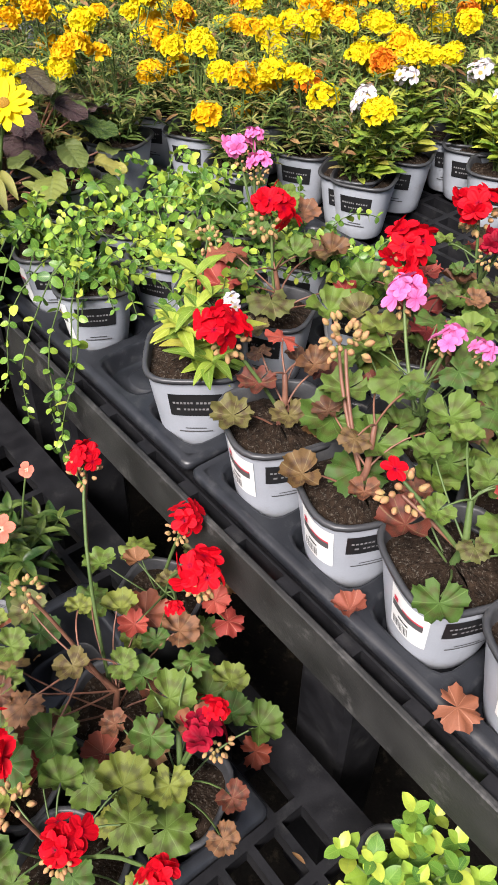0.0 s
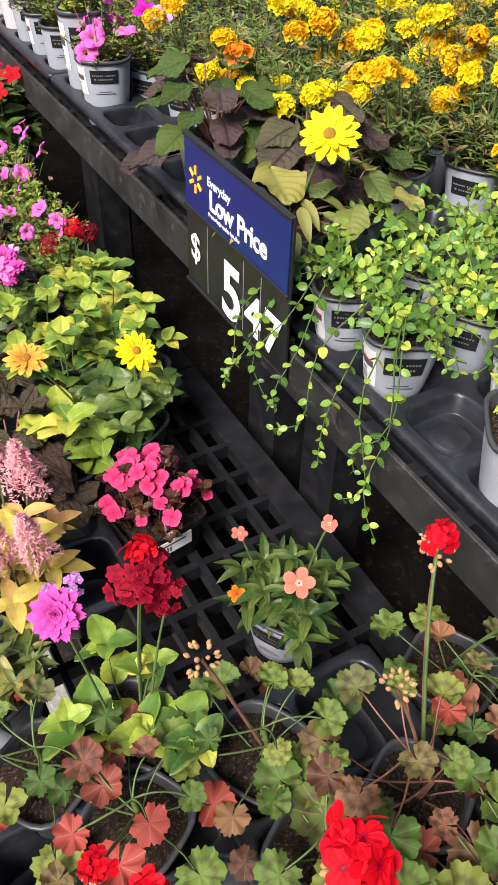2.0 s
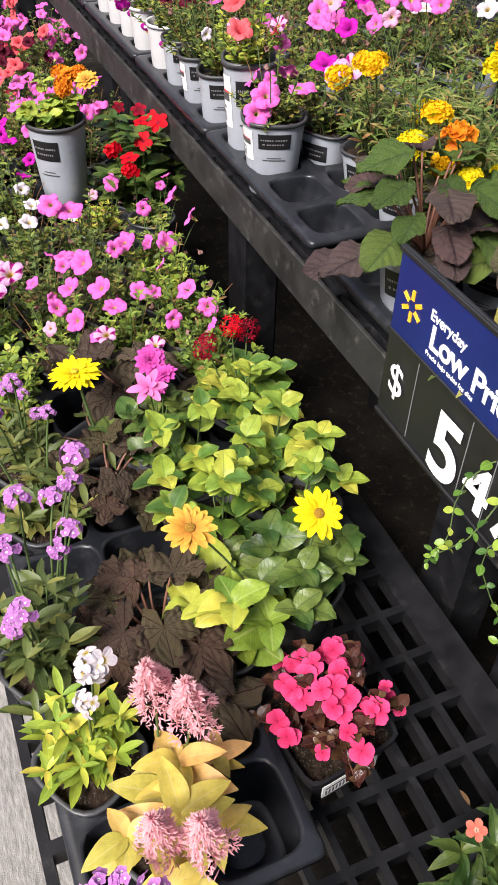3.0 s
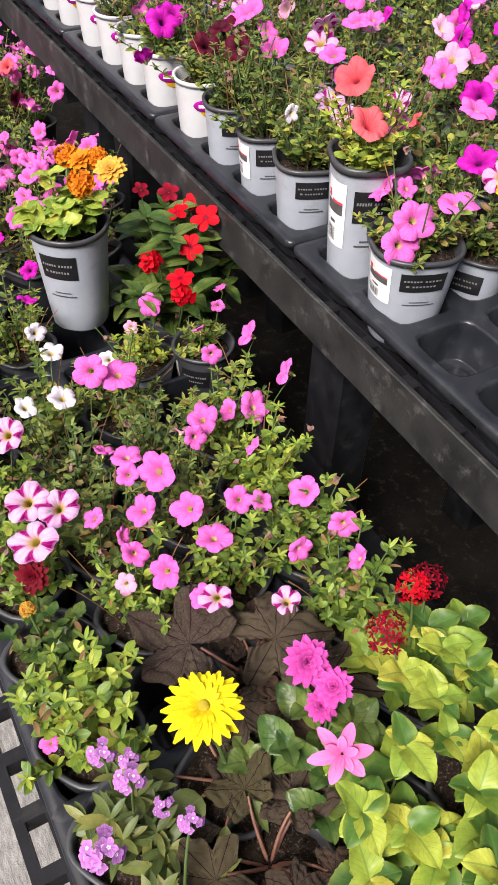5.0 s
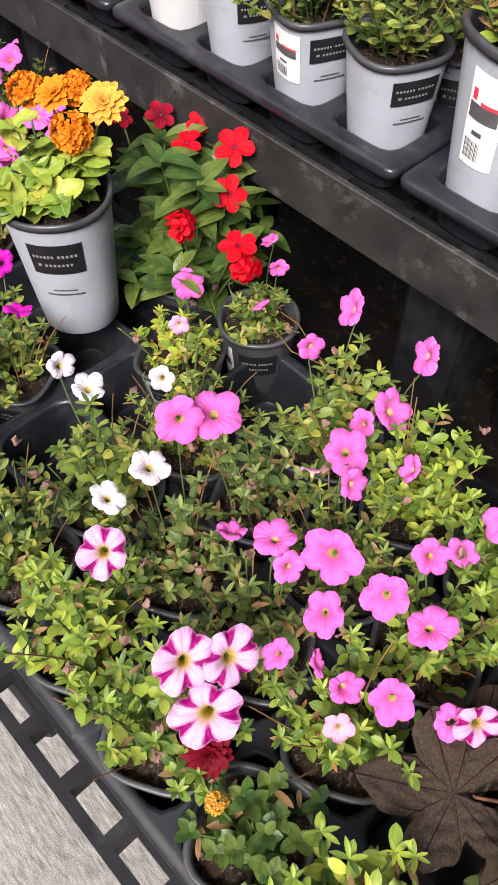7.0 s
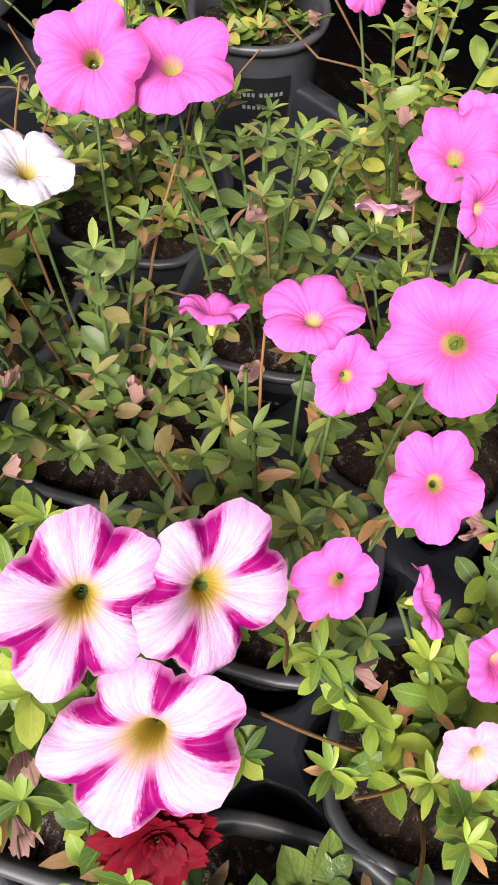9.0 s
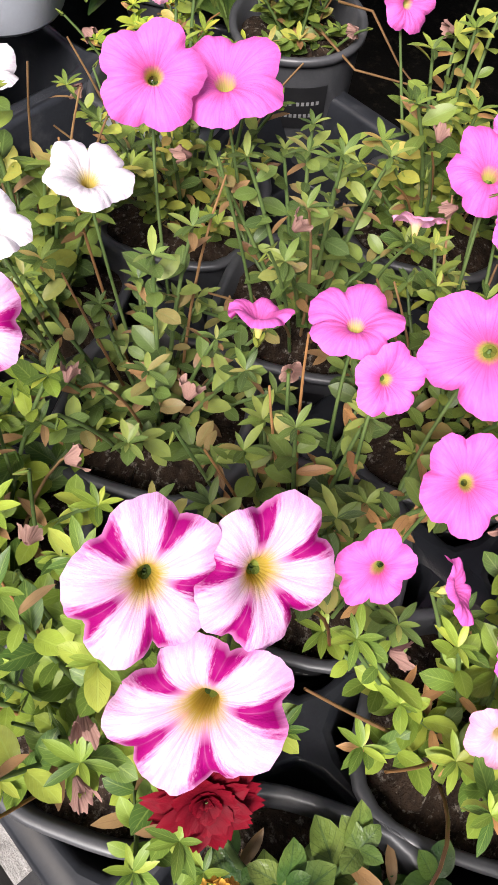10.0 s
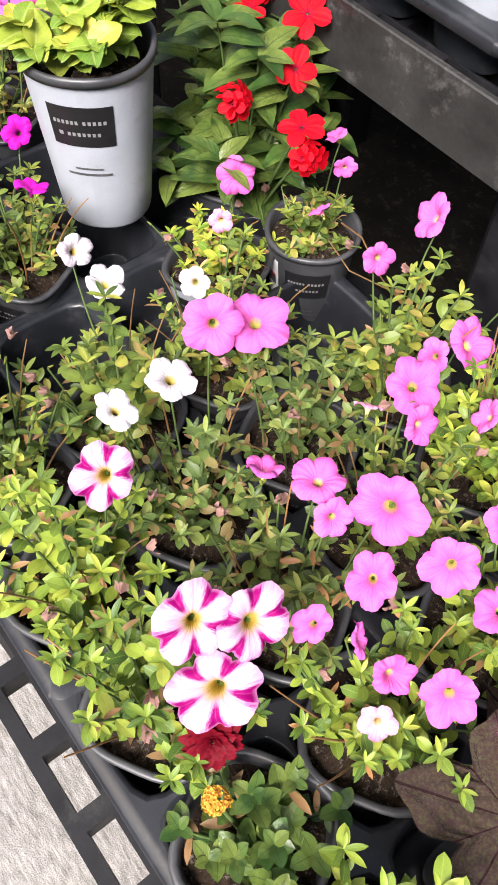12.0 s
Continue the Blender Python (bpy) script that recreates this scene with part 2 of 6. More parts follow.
GREEN = [(0.0, (0.05, 0.09, 0.025)), (0.4, (0.14, 0.21, 0.045)), (0.75, (0.24, 0.31, 0.06)), (0.92, (0.38, 0.39, 0.08)), (1.0, (0.30, 0.20, 0.09))]
LIME = [(0.0, (0.14, 0.26, 0.035)), (0.5, (0.32, 0.43, 0.055)), (0.85, (0.50, 0.54, 0.08)), (1.0, (0.58, 0.50, 0.09))]
M = {
    "bench": surface("black_plastic", (0.005, 0.005, 0.006), (0.015, 0.015, 0.017), 0.5, 30, 400, 0.25, spec=0.22, wear=((0.05, 0.05, 0.048), 26, 0.35)),
    "beam": surface("weathered_plastic", (0.007, 0.007, 0.007), (0.028, 0.0275, 0.026), 0.6, 18, 260, 0.6, 0.002, wear=((0.22, 0.21, 0.20), 22, 0.28)),
    "tray": surface("tray_plastic", (0.010, 0.011, 0.0135), (0.024, 0.026, 0.031), 0.32, 20, 500, 0.12, spec=0.42, wear=((0.09, 0.09, 0.09), 40, 0.25)),
    "pot_grey": surface("grey_pot_plastic", (0.31, 0.33, 0.365), (0.37, 0.39, 0.43), 0.42, 25, 500, 0.1, wear=((0.22, 0.20, 0.17), 30, 0.35)),
    "pot_white": surface("white_pot_plastic", (0.50, 0.50, 0.50), (0.57, 0.57, 0.57), 0.4, 25, 500, 0.1, wear=((0.4, 0.36, 0.3), 30, 0.25)),
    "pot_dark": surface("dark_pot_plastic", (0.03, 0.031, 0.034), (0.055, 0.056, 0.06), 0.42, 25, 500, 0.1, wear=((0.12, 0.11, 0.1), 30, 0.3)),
    "soil": surface("potting_soil", (0.006, 0.004, 0.003), (0.040, 0.026, 0.017), 0.9, 120, 500, 1.0, 0.006, 0.1, wear=((0.4, 0.36, 0.3), 260, 0.35)),
    "concrete": broomed_concrete(),
    # Damp dirt with debris flecks; the shade under the benches is in its near-black colour.
    "dirt_and_shade": surface("damp_dirt_and_shade", (0.004, 0.0035, 0.003), (0.020, 0.017, 0.014), 0.8, 9, 150, 0.8, 0.006, 0.12, wear=((0.11, 0.09, 0.06), 35, 0.4)),
    "wall": surface("grey_light_block", (0.10, 0.10, 0.10), (0.15, 0.15, 0.145), 0.8, 2, 60, 0.3),
    "black_label": surface("black_label", (0.008, 0.008, 0.009), (0.014, 0.014, 0.015), 0.45, 30, 300, 0.05),
    "paper": surface("white_sticker", (0.72, 0.72, 0.70), (0.80, 0.80, 0.79), 0.45, 30, 300, 0.05),
    "ink": surface("grey_print", (0.05, 0.05, 0.05), (0.10, 0.10, 0.10), 0.5, 60, 300, 0.05),
    "red_ink": surface("red_print", (0.55, 0.03, 0.06), (0.65, 0.05, 0.08), 0.5, 60, 300, 0.05),
    "silver_ink": surface("pale_print", (0.16, 0.16, 0.16), (0.24, 0.24, 0.24), 0.5, 60, 300, 0.05),
    "blue": surface("blue_card", (0.004, 0.012, 0.10), (0.006, 0.016, 0.125), 0.35, 20, 300, 0.05),
    "white_ink": surface("white_print", (0.80, 0.80, 0.79), (0.86, 0.86, 0.86), 0.45, 30, 300, 0.03),
    "yellow_ink": surface("yellow_print", (0.80, 0.42, 0.02), (0.85, 0.48, 0.03), 0.45, 30, 300, 0.03),
    "stem": surface("green_stem", (0.045, 0.085, 0.022), (0.11, 0.16, 0.045), 0.55, 60, 300, 0.2),
    "stem_red": surface("ruddy_stem", (0.12, 0.05, 0.035), (0.22, 0.10, 0.06), 0.55, 60, 300, 0.2),
    "dry": leaf_mat("dry_leaf", [(0.0, (0.30, 0.16, 0.07)), (0.5, (0.42, 0.26, 0.13)), (1.0, (0.22, 0.12, 0.06))], (0.2, 0.1, 0.05), 0.4),
    "petunia_leaf": leaf_mat("petunia_leaf", GREEN, (0.22, 0.32, 0.08), 0.3),
    "petunia_dull": leaf_mat("dull_petunia_leaf", [(0.0, (0.055, 0.095, 0.03)), (0.5, (0.14, 0.215, 0.055)), (0.85, (0.27, 0.33, 0.09)), (1.0, (0.26, 0.19, 0.09))], (0.18, 0.24, 0.09), 0.3),
    "petunia_fresh": leaf_mat("fresh_petunia_leaf", [(0.0, (0.07, 0.14, 0.028)), (0.5, (0.20, 0.30, 0.045)), (0.85, (0.33, 0.43, 0.065)), (1.0, (0.40, 0.45, 0.08))], (0.34, 0.44, 0.1), 0.3),
    "vinca_leaf": leaf_mat("vinca_leaf", [(0.0, (0.06, 0.16, 0.035)), (0.45, (0.16, 0.32, 0.05)), (0.8, (0.34, 0.50, 0.07)), (1.0, (0.54, 0.62, 0.10))], (0.3, 0.42, 0.1), 0.3, rough=0.35),
    "marigold_leaf": leaf_mat("marigold_leaf", [(0.0, (0.08, 0.15, 0.035)), (0.55, (0.18, 0.26, 0.06)), (0.85, (0.33, 0.33, 0.11)), (1.0, (0.34, 0.23, 0.11))], (0.2, 0.3, 0.1), 0.2),
    "lime_leaf": leaf_mat("lime_leaf", LIME, (0.5, 0.55, 0.2), 0.3),
    "coleus_leaf": leaf_mat("yellowing_leaf", [(0.0, (0.05, 0.12, 0.028)), (0.35, (0.12, 0.24, 0.04)), (0.6, (0.30, 0.42, 0.06)), (0.85, (0.42, 0.49, 0.07)), (1.0, (0.60, 0.56, 0.09))], (0.10, 0.19, 0.04), 0.5, rim=(0.46, 0.50, 0.07)),
    "dark_leaf": leaf_mat("deep_green_leaf", [(0.0, (0.03, 0.075, 0.02)), (0.6, (0.075, 0.15, 0.035)), (1.0, (0.17, 0.22, 0.05))], (0.02, 0.05, 0.02), 0.5, rough=0.33, blotch=(0.19, 0.25, 0.055)),
    "geranium_leaf": leaf_mat("geranium_leaf", [(0.0, (0.055, 0.12, 0.026)), (0.4, (0.10, 0.175, 0.036)), (0.75, (0.16, 0.235, 0.046)), (1.0, (0.27, 0.29, 0.06))], (0.22, 0.34, 0.1), 0.3, 7, (0.07, 0.07, 0.02)),
    "geranium_rust": leaf_mat("rusty_geranium_leaf", [(0.0, (0.11, 0.15, 0.045)), (0.35, (0.15, 0.12, 0.05)), (0.6, (0.14, 0.065, 0.038)), (0.85, (0.20, 0.055, 0.04)), (1.0, (0.26, 0.13, 0.07))], (0.3, 0.25, 0.12), 0.35, 7, (0.06, 0.03, 0.02)),
    "geranium_red": leaf_mat("reddened_geranium_leaf", [(0.0, (0.26, 0.03, 0.035)), (0.5, (0.38, 0.075, 0.06)), (1.0, (0.30, 0.17, 0.08))], (0.6, 0.3, 0.2), 0.35, 7),
    "heuchera_leaf": leaf_mat("purple_crinkled_leaf", [(0.0, (0.05, 0.028, 0.045)), (0.4, (0.10, 0.055, 0.078)), (0.7, (0.14, 0.085, 0.095)), (1.0, (0.15, 0.14, 0.075))], (0.025, 0.012, 0.018), 0.8, rough=0.28, blotch=(0.10, 0.095, 0.06)),
    "maple_leaf": leaf_mat("veined_maple_leaf", [(0.0, (0.065, 0.036, 0.042)), (0.5, (0.115, 0.064, 0.066)), (1.0, (0.13, 0.105, 0.06))], (0.025, 0.006, 0.010), 0.85, 10, rough=0.24, blotch=(0.10, 0.10, 0.042)),
    "begonia_leaf": leaf_mat("bronze_leaf", [(0.0, (0.04, 0.013, 0.013)), (0.6, (0.085, 0.03, 0.024)), (1.0, (0.15, 0.085, 0.045))], (0.2, 0.08, 0.05), 0.3, rough=0.25),
    "celosia_leaf": leaf_mat("pale_yellow_leaf", [(0.0, (0.40, 0.38, 0.08)), (0.6, (0.58, 0.48, 0.12)), (1.0, (0.62, 0.36, 0.16))], (0.6, 0.5, 0.25), 0.3),
    "olive_leaf": leaf_mat("olive_leaf", [(0.0, (0.08, 0.12, 0.035)), (0.6, (0.17, 0.21, 0.06)), (1.0, (0.32, 0.30, 0.08))], (0.2, 0.25, 0.1), 0.3),
    "p": petal_mat("pink_petal", (0.84, 0.17, 0.50), (0.88, 0.19, 0.62), (0.62, 0.58, 0.16), 0.14, (0.60, 0.04, 0.28)),
    "q": petal_mat("pale_pink_petal", (0.86, 0.50, 0.60), (0.86, 0.42, 0.62), (0.7, 0.55, 0.25), 0.2, (0.6, 0.2, 0.3)),
    "w": petal_mat("white_petal", (0.72, 0.72, 0.67), (0.77, 0.77, 0.78), (0.50, 0.38, 0.09), 0.20),
    "c": petal_mat("striped_petal", (0.72, 0.58, 0.64), (0.74, 0.50, 0.72), (0.50, 0.36, 0.06), 0.24, (0.46, 0.16, 0.34), (0.27, 0.001, 0.125)),
    "m": petal_mat("magenta_petal", (0.42, 0.01, 0.30), (0.72, 0.02, 0.52), (0.2, 0.01, 0.15), 0.16, (0.25, 0.0, 0.15)),
    "k": petal_mat("coral_petal", (0.80, 0.10, 0.12), (0.86, 0.16, 0.17), (0.35, 0.03, 0.05), 0.12, (0.45, 0.02, 0.05)),
    "d": petal_mat("maroon_petal", (0.04, 0.003, 0.01), (0.12, 0.006, 0.025), None),
    "red": petal_mat("red_petal", (0.55, 0.002, 0.010), (0.74, 0.004, 0.018), (0.30, 0.0, 0.02), 0.12),
    "darkred": petal_mat("faded_red_petal", (0.14, 0.004, 0.014), (0.42, 0.006, 0.03), None),
    "crimson": petal_mat("deep_crimson_petal", (0.05, 0.002, 0.006), (0.20, 0.003, 0.014), None),
    "rose": petal_mat("rose_petal", (0.62, 0.02, 0.10), (0.86, 0.085, 0.24), None),
    "dry_petal": petal_mat("withered_petal", (0.24, 0.14, 0.11), (0.40, 0.26, 0.20), None),
    "geranium_pink": petal_mat("geranium_pink_petal", (0.80, 0.14, 0.40), (0.86, 0.28, 0.56), (0.7, 0.1, 0.3), 0.1),
    "orange": petal_mat("orange_petal", (0.60, 0.11, 0.01), (0.90, 0.36, 0.018), None),
    "gold": petal_mat("golden_petal", (0.86, 0.48, 0.008), (0.92, 0.64, 0.010), None),
    "yellow": petal_mat("yellow_petal", (0.88, 0.66, 0.010), (0.92, 0.86, 0.015), None),
    "apricot": petal_mat("apricot_petal", (0.55, 0.20, 0.03), (0.85, 0.55, 0.08), None),
    "violet": petal_mat("lilac_petal", (0.44, 0.13, 0.46), (0.68, 0.34, 0.72), (0.8, 0.7, 0.8), 0.12),
    "dahlia_pink": petal_mat("dahlia_petal", (0.34, 0.004, 0.16), (0.78, 0.12, 0.50), None),
    "salmon": petal_mat("salmon_petal", (0.80, 0.16, 0.10), (0.86, 0.26, 0.17), (0.8, 0.4, 0.3), 0.12),
    "plume": petal_mat("plume_petal", (0.92, 0.38, 0.42), (0.97, 0.62, 0.60), None),
    "bud": petal_mat("bud_petal", (0.50, 0.46, 0.16), (0.66, 0.34, 0.18), None),
    "disc": surface("flower_disc", (0.30, 0.12, 0.01), (0.62, 0.36, 0.02), 0.8, 200, 900, 1.0, 0.003),
    "pollen": surface("yellow_disc", (0.72, 0.52, 0.012), (0.85, 0.70, 0.03), 0.8, 300, 900, 1.0, 0.003),
}


# ---------------------------------------------------------------- mesh tools
def make_mesh(name, v, f, mats, uv=None, index=None, smooth=True):
    """A mesh from arrays of points and quads."""
    v, f = np.asarray(v, np.float32), np.asarray(f, np.int32)
    me = bpy.data.meshes.new(name)
    me.vertices.add(len(v))
    me.vertices.foreach_set("co", v.ravel())
    me.loops.add(f.size)
    me.loops.foreach_set("vertex_index", f.ravel())
    me.polygons.add(len(f))
    me.polygons.foreach_set("loop_start", np.arange(len(f), dtype=np.int32) * 4)
    if uv is not None:
        me.uv_layers.new(name="UVMap").data.foreach_set("uv", np.asarray(uv, np.float32)[f.ravel()].ravel())
    for m in mats:
        me.materials.append(M[m])
    if index is not None:
        me.polygons.foreach_set("material_index", np.asarray(index, np.int32))
    me.polygons.foreach_set("use_smooth", np.full(len(f), smooth))
    me.update(calc_edges=True)
    me.validate()
    return me


def sheet(nu, nv, shape):
    """A patch of quads: shape(u, v) gives arrays x, y, z for u and v from 0 to 1."""
    u, v = np.meshgrid(np.linspace(0, 1, nu + 1), np.linspace(0, 1, nv + 1), indexing="ij")
    x, y, z = shape(u, v)
    p = np.stack([x + 0 * u, y + 0 * u, z + 0 * u], -1).reshape(-1, 3)
    a = (np.arange(nu)[:, None] * (nv + 1) + np.arange(nv)[None, :]).ravel()
    return p, np.stack([a, a + nv + 1, a + nv + 2, a + 1], -1), np.stack([u, v], -1).reshape(-1, 2)


def joined(pieces):
    """One set of points, quads and uvs out of several."""
    vs, fs, us, at = [], [], [], 0
    for v, f, uv in pieces:
        vs.append(v), fs.append(f + at), us.append(uv)
        at += len(v)
    return np.concatenate(vs), np.concatenate(fs), np.concatenate(us)


def moved(piece, m):
    m = np.array(m)
    return piece[0] @ m[:3, :3].T + m[:3, 3], piece[1], piece[2]


def scattered(piece, ms):
    """Copies of one piece at the matrices ms, as one set."""
    ms = np.array([np.array(m) for m in ms])
    v = np.einsum("kij,nj->kni", ms[:, :3, :3], piece[0]) + ms[:, None, :3, 3]
    n = len(piece[0])
    f = piece[1][None] + (np.arange(len(ms)) * n)[:, None, None]
    return v.reshape(-1, 3), f.reshape(-1, 4), np.tile(piece[2], (len(ms), 1))


def tube(points, r0, r1, sides=5):
    pts = np.array([tuple(p) for p in points], float)
    n = len(pts)
    tan = np.gradient(pts, axis=0)
    tan /= np.linalg.norm(tan, axis=1)[:, None] + 1e-9
    ref = np.array([0.31, 0.87, 0.38])
    a = np.cross(tan, ref)
    a /= np.linalg.norm(a, axis=1)[:, None] + 1e-9
    b = np.cross(tan, a)
    ang = np.linspace(0, 2 * np.pi, sides + 1)
    r = np.linspace(r0, r1, n)[:, None, None]
    v = pts[:, None] + r * (a[:, None] * np.cos(ang)[None, :, None] + b[:, None] * np.sin(ang)[None, :, None])
    q = (np.arange(n - 1)[:, None] * (sides + 1) + np.arange(sides)[None]).ravel()
    f = np.stack([q, q + 1, q + sides + 2, q + sides + 1], -1)
    uv = np.stack(np.meshgrid(np.linspace(0, 1, n), ang / 6.2832, indexing="ij"), -1).reshape(-1, 2)
    return v.reshape(-1, 3), f, uv


def box(x0, x1, y0, y1, z0, z1, b=0.0):
    """A box with chamfered upright and upper edges."""
    def ring(z, e):
        c = max(b, 1e-4)
        xs = [(x0 + e + c, y0 + e), (x1 - e - c, y0 + e), (x1 - e, y0 + e + c), (x1 - e, y1 - e - c), (x1 - e - c, y1 - e), (x0 + e + c, y1 - e), (x0 + e, y1 - e - c), (x0 + e, y0 + e + c)]
        return [(x, y, z) for x, y in xs]
    v = np.array(ring(z0, 0) + ring(z1 - max(b, 1e-4), 0) + ring(z1, max(b, 1e-4)))
    f = [(i, (i + 1) % 8, 8 + (i + 1) % 8, 8 + i) for i in range(8)] + [(8 + i, 8 + (i + 1) % 8, 16 + (i + 1) % 8, 16 + i) for i in range(8)]
    for o in (0, 16):
        f += [(o, o + 1, o + 2, o + 3), (o, o + 3, o + 4, o + 7), (o + 4, o + 5, o + 6, o + 7)]
    return v, np.array(f), v[:, :2] * 1.0


def part(name, data, parent=None, label="", m=None):
    ob = new(name, data)
    ob.parent = parent
    if m is not None:
        ob.matrix_basis = m
    if label:
        ob["label"] = label
    return ob


def thing(name, x, y, z, label, category, group="", turn=0.0):
    e = new(name)
    e.empty_display_size = 0.02
    e.matrix_basis = pose(x, y, z, 0, 0, turn)
    return tagged(e, label, category, group)


def facing(p, normal, size, spin=0.0):
    """A pose at p with z along the normal."""
    q = Vector(normal).to_track_quat("Z", "Y").to_matrix().to_4x4()
    return Matrix.Translation(p) @ q @ Matrix.Rotation(spin, 4, "Z") @ Matrix.Scale(size, 4)


def leaf_pose(p, along, up, size, wide=1.0):
    """A pose for a leaf that grows from p along a direction."""
    x = Vector(along).normalized()
    y = Vector(up).cross(x)
    y = y.normalized() if y.length > 1e-4 else Vector((0, 1, 0))
    z = x.cross(y)
    r = Matrix((x * size, y * size * wide, z * size)).transposed().to_4x4()
    return Matrix.Translation(p) @ r


# ---------------------------------------------------------------- ground and benches
def ground():
    n = 60
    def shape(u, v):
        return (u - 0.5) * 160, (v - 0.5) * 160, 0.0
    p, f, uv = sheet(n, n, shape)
    # Under-bench shade is painted into this ground; the pavement covers it in front.
    ob = new("ground", make_mesh("ground", p, f, ["dirt_and_shade"], uv))
    tagged(ob, "damp dirt-covered ground coloured near-black for the shade beneath the benches", "ground", kind="structure")
    q = box(-7.0, 4.0, -4.5, -0.06, -0.05, 0.012, 0.004)
    tagged(new("pavement", make_mesh("pavement", *q[:2], ["concrete"], smooth=False)), "pale worn concrete walkway with brushed texture", "pavement", kind="structure")


# An added wall, out of view, that keeps horizon light from under the benches.
def light_block_wall(name, x0, x1, y0, y1):
    q = box(x0, x1, y0, y1, 0, 2.4, 0.01)
    tagged(new(name, make_mesh(name, *q[:2], ["wall"], smooth=False)), "unseen plain grey wall added to block low sky light", "wall", kind="structure")


def slotted(x0, x1, y0, y1, z0, z1, px, lx, py, ly, edge):
    """A slab with rows of slots, as a set of quads."""
    def cuts(a, b, pitch, length):
        c, holes, at = [a], [], a + edge
        while at + length < b - edge * 0.6:
            holes.append(len(c))
            c += [at, at + length]
            at += pitch
        return c + [b], set(holes)
    xs, hx = cuts(x0, x1, px, lx)
    ys, hy = cuts(y0, y1, py, ly)
    gx, gy = np.meshgrid(xs, ys, indexing="ij")
    top = np.stack([gx, gy, gx * 0 + z1], -1).reshape(-1, 3)
    v = np.concatenate([top, top * (1, 1, 0) + (0, 0, z0)])
    k, w = len(top), len(ys)
    solid = lambda i, j: 0 <= i < len(xs) - 1 and 0 <= j < w - 1 and not (i in hx and j in hy)
    f = []
    for i in range(len(xs) - 1):
        for j in range(w - 1):
            a, b, c, d = i * w + j, (i + 1) * w + j, (i + 1) * w + j + 1, i * w + j + 1
            if not solid(i, j):
                continue
            f += [(a, b, c, d), (a + k, d + k, c + k, b + k)]
            for (ni, nj), (s, t) in (((i, j - 1), (a, b)), ((i + 1, j), (b, c)), ((i, j + 1), (c, d)), ((i - 1, j), (d, a))):
                if not solid(ni, nj):
                    f.append((s + k, t + k, t, s))
    return v, np.array(f), v[:, :2] * 1.0


def bench(name, x0, x1, y0, y1, top, label, skirt, front_strip):
    e = thing(name, (x0 + x1) / 2, (y0 + y1) / 2, 0, label, "bench", "display benches")
    ax, ay = (x0 + x1) / 2, (y0 + y1) / 2
    a, b, c, d = x0 - ax + 0.002, x1 - ax - 0.002, y0 - ay, y1 - ay
    fy = c
    if front_strip:
        strip = slotted(a, b, c, c + 0.05, top - 0.03, top, 0.0735, 0.056, 0.05, 0.024, 0.013)
        part("edge_strip", make_mesh("edge_strip", *strip[:2], ["bench"], smooth=False), e)
        rail = box(a, b, c + 0.0465, c + 0.054, top - 0.03, top + 0.006, 0.002)
        part("rail", make_mesh("rail", *rail[:2], ["bench"], smooth=False), e)
        fy = c + 0.0545
    deck = slotted(a, b, fy, d, top - 0.028, top, 0.0735, 0.061, 0.042, 0.032, 0.02)
    part("deck", make_mesh("deck", *deck[:2], ["bench"], smooth=False), e)
    if skirt:
        beam = box(a, b, c - 0.028, c - 0.020, top - 0.054, top + 0.021, 0.0015)
        part("beam", make_mesh("beam", *beam[:2], ["beam"], smooth=False), e, "scuffed weathered black plastic beam")
        lip = slotted(a, b, c - 0.0195, c - 0.0005, top - 0.012, top + 0.013, 0.092, 0.066, 0.019, 0.0125, 0.0035)
        part("lip", make_mesh("lip", *lip[:2], ["bench"], smooth=False), e)
    leg = make_mesh("leg", *box(-0.045, 0.045, -0.045, 0.045, 0, top - 0.03, 0.008)[:2], ["bench"], smooth=False)
    for lx in (a + 0.10, b - 0.10, 0):
        for ly in (c + 0.07, d - 0.07):
            part("leg", leg, e, m=pose(lx, ly, 0))
    return e


LOW, HIGH, HIGH_WEST = 0.495, 0.764, 0.785
JOINT = -1.105
ground()
# Unseen walls added on four sides to cut low sky light.
light_block_wall("wall_north", -7.0, 4.0, 4.0, 4.15)
light_block_wall("wall_south", -7.0, 4.0, -4.65, -4.5)
light_block_wall("wall_west", -7.15, -7.0, -4.65, 4.15)
light_block_wall("wall_east", 4.0, 4.15, -4.65, 4.15)
for x0, x1 in ((-4.9, -3.08), (-3.08, -1.40), (-1.40, 0.43), (0.43, 1.6)):
    bench("low_bench", x0, x1, -0.252, 0.368, LOW, "low black plastic slotted bench standing on concrete", False, True)
for x0, x1 in ((-4.9, -3.02), (-3.02, JOINT), (JOINT, 0.43), (0.43, 1.6)):
    west = x0 < JOINT
    top, front = (HIGH_WEST, 0.384) if west else (HIGH, 0.373)
    bench("high_bench", x0, x1, front, 0.955, top, "raised black plastic slotted bench with weathered beam", True, False)
    bench("high_bench", x0, x1, 0.965, 1.565, top, "raised black plastic slotted bench behind the first", False, False)
    bench("high_bench", x0, x1, 1.575, 2.175, top, "raised black plastic slotted bench at the back", False, False)


# ---------------------------------------------------------------- trays and pots
def squircle(a, r, n):
    """Radius at angle a of a rounded square of half width r; n 2 is a circle."""
    if np.isscalar(n) and n >= 50:
        return r / np.maximum(np.abs(np.cos(a)), np.abs(np.sin(a)))
    return r / (np.abs(np.cos(a)) ** n + np.abs(np.sin(a)) ** n) ** (1.0 / n)


